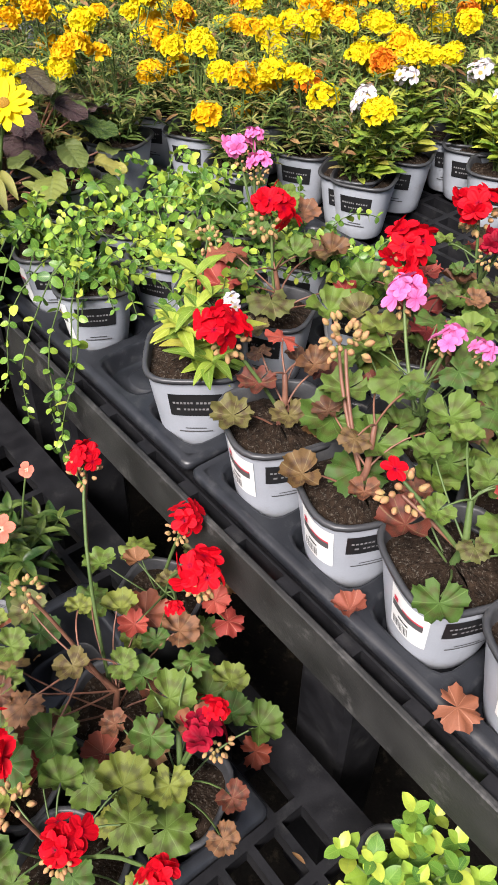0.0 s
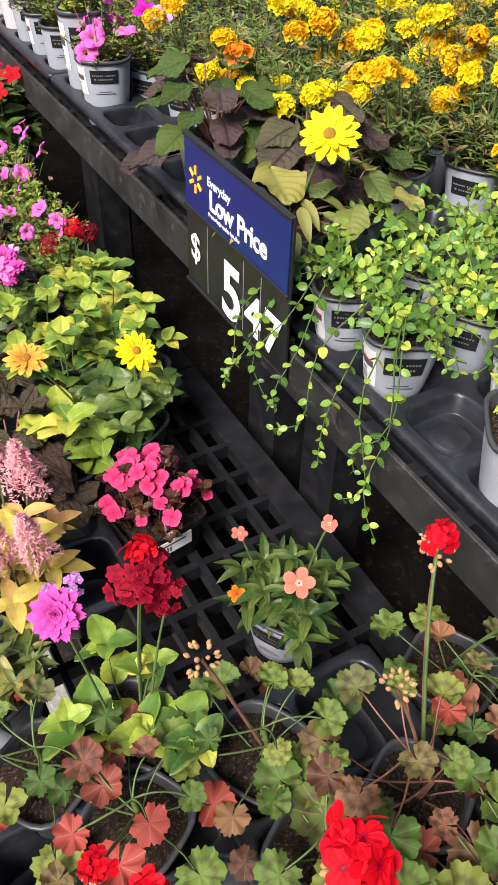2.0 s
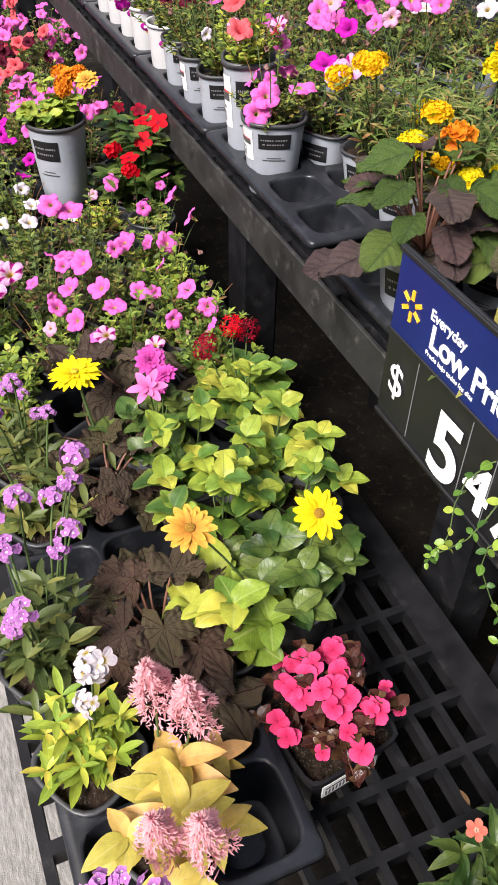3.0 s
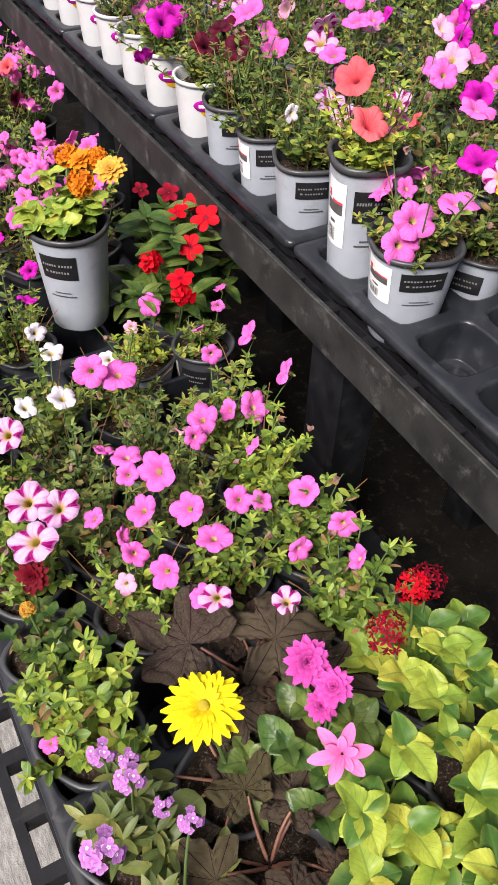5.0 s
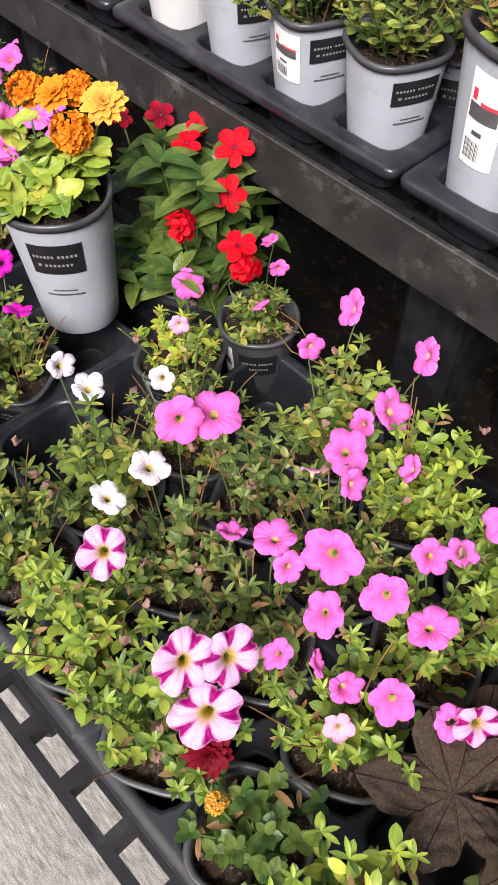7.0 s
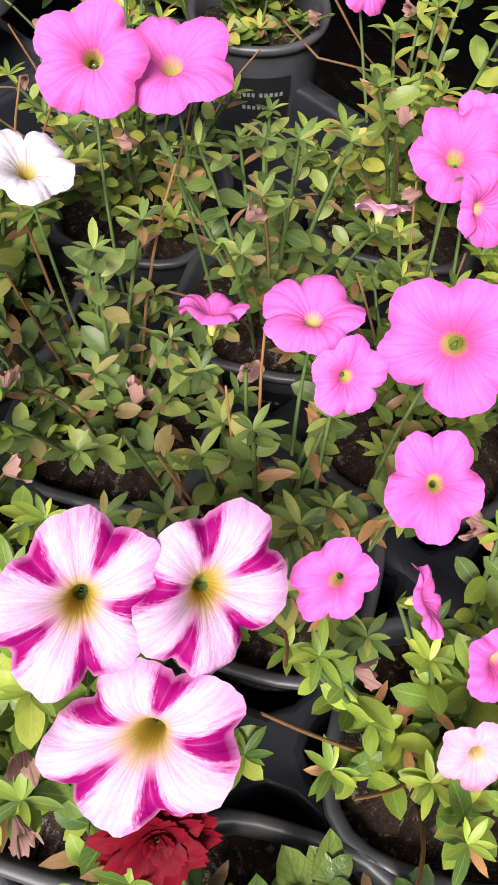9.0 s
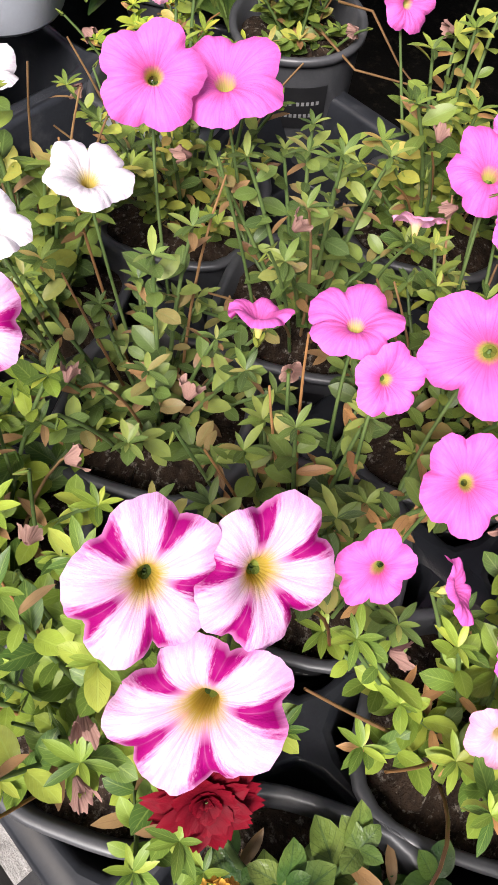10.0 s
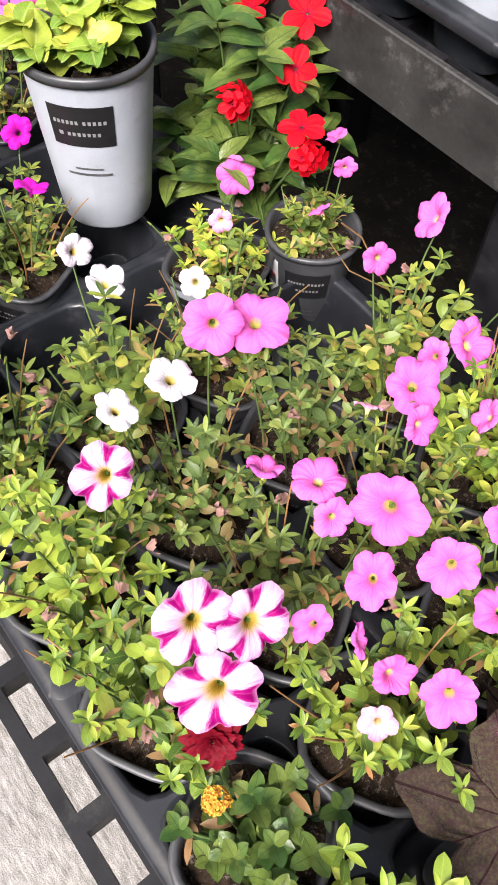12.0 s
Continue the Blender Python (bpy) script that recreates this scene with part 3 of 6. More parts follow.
def profile(rows, sides=36):
    """A shell of rounded-square rings: rows of half width, height and squareness."""
    a = np.linspace(0, 2 * np.pi, sides + 1)
    v = []
    for r, z, n in rows:
        k = squircle(a, r, n)
        v.append(np.stack([np.cos(a) * k, np.sin(a) * k, a * 0 + z], -1))
    v = np.array(v)
    q = (np.arange(len(rows) - 1)[:, None] * (sides + 1) + np.arange(sides)[None]).ravel()
    f = np.stack([q, q + 1, q + sides + 2, q + sides + 1], -1)
    uv = np.stack(np.meshgrid(np.linspace(0, 1, len(rows)), a / 6.2832, indexing="ij"), -1).reshape(-1, 2)
    return v.reshape(-1, 3), f, uv


def tray_meshes(nx, ny, pitch, height, hole):
    """A moulded carrier: the deck round the cells, one cup and the rolled rim."""
    s = 32
    a = np.linspace(0, 2 * np.pi, s + 1)

    def rings(rows, cx, cy):
        v = np.array([np.stack([cx + np.cos(a) * squircle(a, r, n), cy + np.sin(a) * squircle(a, r, n), a * 0 + z], -1) for r, z, n in rows]).reshape(-1, 3)
        q = (np.arange(len(rows) - 1)[:, None] * (s + 1) + np.arange(s)[None]).ravel()
        return v, np.stack([q, q + 1, q + s + 2, q + s + 1], -1)[:, ::-1], v[:, :2]
    spots = [((i - (nx - 1) / 2) * pitch, (j - (ny - 1) / 2) * pitch) for i in range(nx) for j in range(ny)]
    deck = joined([rings([(pitch / 2, height, 60), (hole + 0.004, height, 5)], cx, cy) for cx, cy in spots])
    cup = rings([(hole + 0.004, height, 5), (hole + 0.001, height - 0.001, 5), (hole, height - 0.004, 5), (hole * 0.97, height * 0.8, 5), (hole * 0.92, height * 0.35, 4.5), (hole * 0.87, 0.006, 4), (hole * 0.865, 0.004, 4), (hole * 0.84, 0.003, 4), (hole * 0.55, 0.003, 3), (hole * 0.5, 0.0065, 2.5), (hole * 0.47, 0.007, 2.5), (0.0005, 0.007, 2)], 0, 0)
    hx, hy = nx * pitch / 2, ny * pitch / 2
    path = []
    for r, z in ((-0.0005, height), (0.009, height), (0.012, height - 0.003), (0.012, height - 0.012), (0.008, height - 0.012)):
        c, xs = 0.012, []
        for qx, qy, a0 in ((1, -1, -90), (1, 1, 0), (-1, 1, 90), (-1, -1, 180)):
            for t in np.linspace(0, 90, 6):
                g = radians(a0 + t)
                xs.append((qx * (hx + r - c) + np.cos(g) * c, qy * (hy + r - c) + np.sin(g) * c, z))
        path.append(xs + xs[:1])
    v = np.array(path)
    k = v.shape[1]
    q = (np.arange(len(path) - 1)[:, None] * k + np.arange(k - 1)[None]).ravel()
    rim = (v.reshape(-1, 3), np.stack([q, q + 1, q + k + 1, q + k], -1), v.reshape(-1, 3)[:, :2])
    return make_mesh("deck", *deck[:2], ["tray"], deck[2]), make_mesh("cell", *cup[:2], ["tray"], cup[2]), make_mesh("rim", *rim[:2], ["tray"], rim[2]), spots


def tray(x, y, z, meshes, label):
    e = thing("plant_tray", x, y, z, label, "tray", "plant trays")
    deck, cup, rim, spots = meshes
    part("deck", deck, e)
    part("rim", rim, e)
    for cx, cy in spots:
        part("cell", cup, e, m=pose(cx, cy, 0))
    return e


POT_CACHE = {}


def wrap(r0, r1, h, n0, n1, a0, a1, t0, t1, off, cols=10, oval=False):
    """A curved patch on a pot's side between two angles and two shares of its height."""
    def shape(u, v):
        a, t = a0 + (a1 - a0) * v, t0 + (t1 - t0) * u
        if oval:
            t = (t0 + t1) / 2 + (t - (t0 + t1) / 2) * np.sqrt(np.clip(1 - (2 * v - 1) ** 2, 0.01, 1))
        n, r = n0 + (n1 - n0) * t, r0 + (r1 - r0) * t + off
        k = squircle(a, r, n)
        return np.cos(a) * k, np.sin(a) * k, t * h
    return sheet(2, cols, shape)


def pot_meshes(kind, r, h, square, sunk=0.0):
    key = (kind, r, h, square, sunk)
    if key in POT_CACHE:
        return POT_CACHE[key]
    rb, colour = r * 0.76, {"grey": "pot_grey", "white": "pot_white", "dark": "pot_dark"}[kind]
    n0, n1 = 2.2, square
    body = profile([(0.0005, 0.002, 2), (rb - 0.004, 0.002, 2.2), (rb - 0.002, 0.0, 2.2), (rb, 0.003, n0)] + [(rb + (r - rb) * t, h * t, n0 + (n1 - n0) * t) for t in (0.2, 0.4, 0.6, 0.8, 0.955)])
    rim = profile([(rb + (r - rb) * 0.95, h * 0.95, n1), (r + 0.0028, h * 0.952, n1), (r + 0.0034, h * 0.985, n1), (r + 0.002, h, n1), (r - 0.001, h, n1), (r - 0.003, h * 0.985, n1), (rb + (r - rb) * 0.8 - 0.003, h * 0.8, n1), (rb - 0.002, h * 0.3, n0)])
    soil = profile([(0.0005, 0.008, 2), (r * 0.4, 0.010, 2.2), (r * 0.75, 0.004, 2.6), (r * 0.925, 0.0, n1)])
    rng = np.random.RandomState(5)
    soil = (soil[0] + np.stack([0 * soil[0][:, 0], 0 * soil[0][:, 0], rng.normal(0, 0.0022, len(soil[0]))], -1), soil[1][:, ::-1], soil[2])
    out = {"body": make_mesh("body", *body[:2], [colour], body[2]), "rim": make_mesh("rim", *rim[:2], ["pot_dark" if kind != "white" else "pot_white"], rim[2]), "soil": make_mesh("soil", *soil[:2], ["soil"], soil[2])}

    def band(a0, a1, t0, t1, off, cols=10, oval=False):
        return wrap(rb, r, h, n0, n1, a0, a1, sunk + (1 - sunk) * t0, sunk + (1 - sunk) * t1, off, cols, oval)

    def patch(name, a0, a1, t0, t1, off, mat, oval=False):
        p = band(a0, a1, t0, t1, off, 14, oval)
        return make_mesh(name, *p[:2], [mat], p[2])
    if kind == "white":
        out["badge"] = patch("badge", -0.55, 0.45, 0.46, 0.70, 0.0014, "m", True)
        out["badge_swirl"] = patch("badge_swirl", -0.30, 0.60, 0.36, 0.60, 0.0010, "gold", True)
        out["band"] = patch("band", -0.36, 0.28, 0.545, 0.61, 0.0019, "white_ink")
    else:
        out["label"] = patch("label", -0.52, 0.52, 0.50, 0.80, 0.0010, "black_label")
        first = [(-0.44 + 0.07 * i, -0.395 + 0.07 * i, 0.672, 0.70) for i in range(6)] + [(0.03 + 0.08 * i, 0.08 + 0.08 * i, 0.672, 0.70) for i in range(5)]
        second = [(-0.38, -0.31, 0.585, 0.615)] + [(-0.24 + 0.08 * i, -0.19 + 0.08 * i, 0.585, 0.612) for i in range(7)]
        bars = joined([band(a0, a1, t0, t1, 0.0016, 8) for a0, a1, t0, t1 in first + second])
        out["bars"] = make_mesh("label_print", *bars[:2], ["silver_ink"], bars[2])
        foot = joined([band(-0.25, 0.25, 0.31, 0.325, 0.001), band(-0.40, 0.40, 0.26, 0.278, 0.001)])
        out["foot"] = make_mesh("side_print", *foot[:2], ["ink"], foot[2])
        out["sticker"] = patch("price_sticker", -1.55, -0.72, 0.22, 0.84, 0.0010, "paper")
        code = joined([band(-1.45 + i * 0.035, -1.45 + i * 0.035 + (0.012 if i % 3 else 0.022), 0.27, 0.40, 0.0016, 1) for i in range(12)] + [band(-1.3, -1.05, 0.44, 0.47, 0.0016)])
        out["code"] = make_mesh("sticker_print", *code[:2], ["ink"], code[2])
        picture = band(-1.48, -0.80, 0.54, 0.64, 0.0016)
        out["picture"] = make_mesh("sticker_picture", *picture[:2], ["ink"], picture[2])
        red = joined([band(-1.2, -0.80, 0.64, 0.665, 0.0017), band(-1.44, -1.32, 0.66, 0.73, 0.0018)])
        out["red"] = make_mesh("sticker_red_print", *red[:2], ["red_ink"], red[2])
    POT_CACHE[key] = out
    return out


def pot(parent, kind="grey", r=0.056, h=0.108, square=3.4, turn=-60.0, sticker=True, soil_at=0.84, sunk=0.0):
    """A nursery pot with its rim, soil, label and price sticker, standing at its parent's origin."""
    q = pot_meshes(kind, r, h, square, sunk)
    p = part("pot", q["body"], parent, {"grey": "light grey plastic nursery pot", "white": "white plastic nursery pot", "dark": "dark grey plastic nursery pot"}[kind], pose(0, 0, 0, 0, 0, turn))
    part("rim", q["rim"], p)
    part("soil", q["soil"], parent, "dark potting soil with pale specks", Matrix.Translation((0, 0, h * soil_at)) @ pose(0, 0, 0, 0, 0, turn))
    if kind == "white":
        for k, nm in (("badge", "badge"), ("badge_swirl", "badge_swirl"), ("band", "badge_band")):
            part(nm, q[k], p)
        return p
    part("label", q["label"], p, "black label with pale bars")
    part("label_print", q["bars"], p)
    part("side_print", q["foot"], p)
    if sticker:
        part("price_sticker", q["sticker"], p, "white price sticker")
        for k, nm in (("code", "sticker_print"), ("picture", "sticker_picture"), ("red", "sticker_red_print")):
            part(nm, q[k], p)
    return p


# ---------------------------------------------------------------- leaves
def oval_leaf(width=0.5, tip=1.0, fold=0.12, curl=0.25, nu=6, nv=4, teeth=0, wave=0.0, blunt=0.8):
    """A leaf one unit long along x, with a fold at its midrib."""
    def shape(u, v):
        s = 2 * v - 1
        w = width * np.sin(np.pi * np.clip(u, 0, 1) ** (0.8 * tip)) ** blunt * 0.5 + 0.010
        if teeth:
            w = w * (1 + 0.035 * np.sin(u * teeth * 6.283) * np.abs(s))
        return u, s * w, fold * np.abs(s) * w * 2 - curl * u ** 2 + wave * np.sin(u * 9 + s * 2) * np.abs(s)
    return sheet(nu, nv, shape)


def round_leaf(lobes=7, depth=0.10, scallop=0.05, cup=0.18, ruffle=0.09, nr=4, na=42, phase=0.0, point=0.0, pucker=0.0):
    """A palmate leaf of radius one whose stalk meets it at the origin, with a notch at the stalk."""
    def shape(u, v):
        a = (v - 0.5) * 2 * np.pi * 0.94
        lobe = np.abs(np.cos(a * lobes / 2)) ** (0.7 if not point else 1.1)
        r = (0.82 + point * np.exp(-a * a)) * (1 - depth + depth * 1.6 * lobe + scallop * np.cos(a * lobes * 3)) * (1 - 0.28 * np.exp(-((np.abs(a) - np.pi * 0.94) / 0.35) ** 2))
        return 0.25 + r * u * np.cos(a), r * u * np.sin(a), cup * u ** 2 + ruffle * u ** 2 * np.sin(a * lobes * 0.5 + phase) * np.cos(3 * a + phase) + pucker * np.abs(np.sin(u * 11 + np.abs(np.sin(a * 3.5)) * 2)) * np.abs(np.sin(a * 3.5)) ** 0.5 * u + 0.03 * u ** 3 * np.sin(a * 17 + phase)
    return sheet(nr, na, shape)


def crinkled(width, curl, phase):
    """A large oval leaf with a wavy edge, puckered between its side veins."""
    def shape(u, v):
        s = 2 * v - 1
        w = width * 0.5 * np.sin(np.pi * u ** 0.78) ** 0.58 * (1 + 0.045 * np.sin(u * 15 + phase) * np.abs(s)) + 0.01
        puff = np.abs(np.sin((u * 6 - np.abs(s) * 1.8) * 3.1416)) * np.abs(s) ** 0.5 * (1 - 0.5 * np.abs(s))
        z = 0.085 * puff + 0.10 * s * s * np.sin(u * 8 + phase * 2 + s) - curl * u * u + 0.16 * np.abs(s) * (1 - u * 0.5) * width * 0.5
        return u * 1.5, s * w * 1.2, z * 1.2
    return sheet(36, 14, shape)


LEAF = {
    "petunia": oval_leaf(0.50, 1.5, 0.10, 0.22, 7, 4, blunt=0.6),
    "small": oval_leaf(0.66, 1.1, 0.08, 0.15, 6, 4, blunt=0.6),
    "narrow": oval_leaf(0.28, 1.3, 0.15, 0.22, 5, 2, blunt=0.65),
    "fern": oval_leaf(0.16, 1.0, 0.1, 0.3, 4, 2),
    "broad": oval_leaf(0.80, 0.95, 0.12, 0.34, 24, 8, 9, 0.045, 0.62),
    "long": oval_leaf(0.34, 1.0, 0.2, 0.45, 8, 4, 0, 0.015),
    "begonia": oval_leaf(0.85, 0.9, 0.2, 0.2, 5, 4, 0, 0.03),
    "geranium": round_leaf(7, 0.14, 0.06, 0.26, 0.26, 6),
    "geranium_b": round_leaf(7, 0.16, 0.07, -0.12, 0.24, 6, phase=1.3),
    "geranium_c": round_leaf(6, 0.13, 0.06, 0.42, 0.22, 6, phase=2.6),
    "heuchera": crinkled(0.95, 0.20, 0.0),
    "heuchera_b": crinkled(1.10, 0.05, 1.7),
    "maple": round_leaf(5, 0.30, 0.05, 0.12, 0.30, 22, 90, 0.6, 0.22, 0.14),
    "maple_b": round_leaf(5, 0.27, 0.05, -0.16, 0.34, 22, 90, 2.1, 0.2, 0.14),
}


# ---------------------------------------------------------------- flowers (axis along z, radius one)
def trumpet(seed, open_=1.0, deep=0.55, throat=0.16):
    """A petunia: a narrow tube that widens into a funnel and a five-lobed, creased limb."""
    rng = np.random.RandomState(seed)
    ph, amp = rng.uniform(0, 6, 4), rng.uniform(0.04, 0.11, 4)
    def shape(u, v):
        a = v * 2 * np.pi
        notch = np.abs(np.sin(a * 2.5 + 0.10 * np.sin(a + ph[3]))) ** 0.55
        rim = 0.74 + 0.26 * notch + 0.015 * np.sin(a * 13 + ph[0]) + 0.01 * np.sin(a * 29 + ph[2]) + 0.05 * np.sin(a + ph[1]) + 0.04 * np.sin(2 * a + ph[0])
        t = np.clip((u - 0.18) / 0.82, 0, 1)
        r = np.where(u < 0.18, 0.07 + (throat - 0.07) * (u / 0.18), throat + (rim - throat) * t)
        z = np.where(u < 0.18, -1.0 + (1.0 - deep) * (u / 0.18), -deep * (1 - t) ** 2.4)
        z = z * open_ + (1 - open_) * t * 0.6 - 0.20 * t ** 3.5
        z = z + t ** 2 * (amp[0] * np.sin(5 * a + ph[2]) + amp[1] * np.sin(3 * a + ph[3])) - t * 0.17 * (1 - notch) + 0.018 * t ** 2 * np.sin(a * 10 + ph[1]) + 0.012 * t ** 4 * np.sin(a * 21 + ph[0])
        return r * np.cos(a), r * np.sin(a), z
    return sheet(14, 80, shape)


def petals(count, length, width, pitch, curl, round_=1.0, cupped=0.1, start=0.08, seed=1, nu=5, nv=3, notch=0.0):
    """A ring of petals; uv: u outwards, v round the flower."""
    rng = np.random.RandomState(seed)
    out = []
    for k in range(count):
        a0, tilt, ln = 2 * np.pi * (k + rng.uniform(-0.15, 0.15)) / count, pitch + rng.normal(0, 0.07), length * rng.uniform(0.88, 1.06)
        def shape(u, v):
            s = 2 * v - 1
            w = width * 0.5 * np.sin(np.pi * (0.08 + 0.92 * u) ** (0.55 + 0.6 * round_) * 0.985) ** 0.6 + 0.01
            r = start + u * ln * (1 - notch * (1 - np.abs(s)) * u ** 3)
            x, z = r * np.cos(tilt) - curl * u * u * np.sin(tilt) * 0.5, u * ln * np.sin(tilt) - curl * u * u + cupped * s * s * w
            y = s * w
            return x * np.cos(a0) - y * np.sin(a0), x * np.sin(a0) + y * np.cos(a0), z
        p, f, uv = sheet(nu, nv, shape)
        uv = np.stack([uv[:, 0], (k + 0.15 + 0.7 * uv[:, 1]) / count], -1)
        out.append((p, f, uv))
    return joined(out)


def dome(r, h, n=8, rings=4, base=0.0):
    return profile([(max(r * np.cos(t), 0.001), base + h * np.sin(t), 2) for t in np.linspace(0, 1.55, rings)], n)


def ball_of(piece, count, size, flat, seed, jitter=0.25, low=-0.1, loose=0.0):
    """Florets set over a dome."""
    rng = np.random.RandomState(seed)
    ms = []
    for k in range(count):
        z = 1 - (1 - low) * (k + 0.5) / count if low < 0 else math.sqrt(max(0.0, 1 - (k + 0.5) / count * (1 - low * low)))
        a = k * 2.39996 + rng.uniform(-jitter, jitter)
        r = math.sqrt(max(0.0, 1 - z * z))
        n = Vector((r * math.cos(a), r * math.sin(a), z))
        k = (1 - size * 0.55) * (1 - loose * rng.random())
        ms.append(facing((n.x * k, n.y * k, n.z * flat * (1 - loose * rng.random())), n + Vector(rng.uniform(-0.3 - loose, 0.3 + loose, 3)), size * rng.uniform(0.85, 1.15), rng.uniform(0, 6)))
    return scattered(piece, ms)


FIVE = petals(5, 0.95, 0.70, 0.12, 0.10, 1.5, 0.16, 0.05, 3, 6, 5, 0.07)
FIVE_SMALL = petals(5, 0.92, 0.8, 0.15, 0.08, 1.1, 0.05, 0.06, 4, 3, 2)
BUD = profile([(0.05, 0.0, 2), (0.28, 0.25, 2), (0.33, 0.55, 2), (0.2, 0.85, 2), (0.01, 1.0, 2)], 8)


def plume():
    """A feathery cone of short spikes."""
    rng = np.random.RandomState(9)
    spike = petals(1, 1.0, 0.22, 0.75, 0.05, 0.8, 0.1, 0.0, 2, 2, 1)
    ms = []
    for k in range(1700):
        t = rng.uniform(0, 1) ** 0.8
        a = rng.uniform(0, 6.283)
        r = (0.52 * (1 - t) ** 0.85 + 0.03) * (1 + 0.34 * math.sin(4 * a + 5 * t))
        ms.append(facing((r * 0.8 * math.cos(a), r * 0.8 * math.sin(a), t * 1.9 - 0.3), (math.cos(a) + rng.uniform(-0.4, 0.4), math.sin(a) + rng.uniform(-0.4, 0.4), 1.0), rng.uniform(0.09, 0.17), rng.uniform(0, 6.28)))
    return scattered(spike, ms)


def pompon(seed, rings, width, start_pitch, end_pitch):
    parts = []
    for k, (count, length) in enumerate(rings):
        t = k / max(1, len(rings) - 1)
        parts.append(petals(count, length, width * (1 - 0.35 * t), start_pitch + (end_pitch - start_pitch) * t, 0.12, 1.25, 0.14, 0.03, seed + k, 4, 2, 0.08))
    return joined(parts)


FLOWER = {
    "trumpet": trumpet(1), "trumpet_b": trumpet(2, 1.0, 0.45), "trumpet_d": trumpet(11, 0.9, 0.6), "trumpet_e": trumpet(15, 1.0, 0.35), "trumpet_f": trumpet(23, 0.7, 0.5), "trumpet_c": trumpet(7, 0.8, 0.4), "wilted": trumpet(5, -0.4),
    "daisy": joined([petals(14, 0.95, 0.34, 0.08, 0.06, 1.0, 0.12, 0.1, 2, 6, 3, 0.06), petals(12, 0.72, 0.24, 0.30, 0.05, 1.0, 0.12, 0.08, 5, 5, 2, 0.05)]),
    "gerbera": joined([petals(22, 0.95, 0.25, 0.02, 0.08, 1.0, 0.12, 0.1, 2), petals(20, 0.80, 0.23, 0.14, 0.06, 1.0, 0.12, 0.1, 3), petals(16, 0.5, 0.15, 0.4, 0.05, 1.0, 0.1, 0.08, 4)]),
    "dahlia": pompon(11, [(13, 0.98), (12, 0.85), (11, 0.66), (9, 0.46), (7, 0.28)], 0.42, 0.02, 1.1),
    "lily": joined([petals(6, 1.0, 0.42, 0.10, 0.12, 0.9, 0.2, 0.05, 8, 6, 4), petals(5, 0.6, 0.3, 0.5, 0.05, 0.9, 0.2, 0.05, 9, 5, 3)]),
    "marigold": ball_of(petals(5, 0.95, 0.75, 0.35, -0.15, 1.5, 0.25, 0.04, 4, 3, 3), 44, 0.36, 0.62, 21, 0.7, -0.05),
    "marigold_b": ball_of(petals(4, 0.95, 0.9, 0.5, -0.2, 1.6, 0.3, 0.04, 6, 3, 3), 34, 0.42, 0.5, 31, 0.8, 0.0),
    "begonia": petals(4, 0.95, 1.05, 0.10, 0.08, 1.6, 0.12, 0.04, 13, 5, 4),
    "five": FIVE,
    "umbel": ball_of(FIVE, 11, 0.44, 0.5, 3, 1.2, 0.1, 0.35),
    "umbel_b": ball_of(FIVE, 6, 0.54, 0.5, 8, 1.1, 0.2, 0.3),
    "cluster": ball_of(FIVE_SMALL, 34, 0.24, 0.6, 5, 0.9, 0.0, 0.35),
    "stars": ball_of(petals(5, 0.95, 0.42, 0.2, 0.05, 1.0, 0.05, 0.06, 4, 3, 2), 30, 0.30, 0.5, 6, 0.5),
    "buds": ball_of(BUD, 18, 0.46, 0.8, 4, 0.4, -0.3),
    "lips": ball_of(petals(5, 0.9, 0.8, 0.2, 0.05, 1.2, 0.05, 0.06, 4, 4, 3), 12, 0.38, 1.0, 9, 0.6, 0.0),
    "plume": plume(),
}
FLOWER_MESH = {}


def flower_mesh(shape, colour):
    key = (shape, colour)
    if key not in FLOWER_MESH:
        v, f, uv = FLOWER[shape]
        mats, idx = [colour], np.zeros(len(f))
        if shape in ("daisy", "gerbera"):
            c = dome(0.20 if shape == "daisy" else 0.15, 0.09, 14, 5, 0.07)
            v, f, uv = joined([(v, f, uv), c])
            mats, idx = [colour, "disc" if shape == "daisy" else "pollen"], np.concatenate([idx, np.ones(len(c[1]))])
        if shape.startswith("trumpet") or shape == "wilted":
            c = petals(5, 0.42, 0.14, 1.0, 0.0, 0.9, 0.1, 0.05, 3, 3, 2)
            c = (c[0] + (0, 0, -0.95), c[1], c[2])
            v, f, uv = joined([(v, f, uv), c])
            mats, idx = [colour, "petunia_leaf"], np.concatenate([idx, np.ones(len(c[1]))])
        FLOWER_MESH[key] = make_mesh("flower", v, f, mats, uv, idx)
    return FLOWER_MESH[key]


LEAF_MESH = {}


def leaf_mesh(shape, colour):
    key = (shape, colour)
    if key not in LEAF_MESH:
        v, f, uv = LEAF[shape]
        LEAF_MESH[key] = make_mesh("leaf", v, f, [colour], uv)
    return LEAF_MESH[key]


# ---------------------------------------------------------------- plants
VIEWER = Vector((0.38, -0.34, 0.86))


def arc(p0, p1, lift, n=6):
    """Points of a stem that rises from p0 and bends over to p1."""
    p0, p1 = Vector(p0), Vector(p1)
    mid = (p0 + p1) / 2 + Vector((0, 0, lift)) + (p0 - p1).cross(Vector((0, 0, 1))) * 0.12
    return [p0 * (1 - t) ** 2 + mid * 2 * t * (1 - t) + p1 * t * t for t in (k / (n - 1) for k in range(n))]


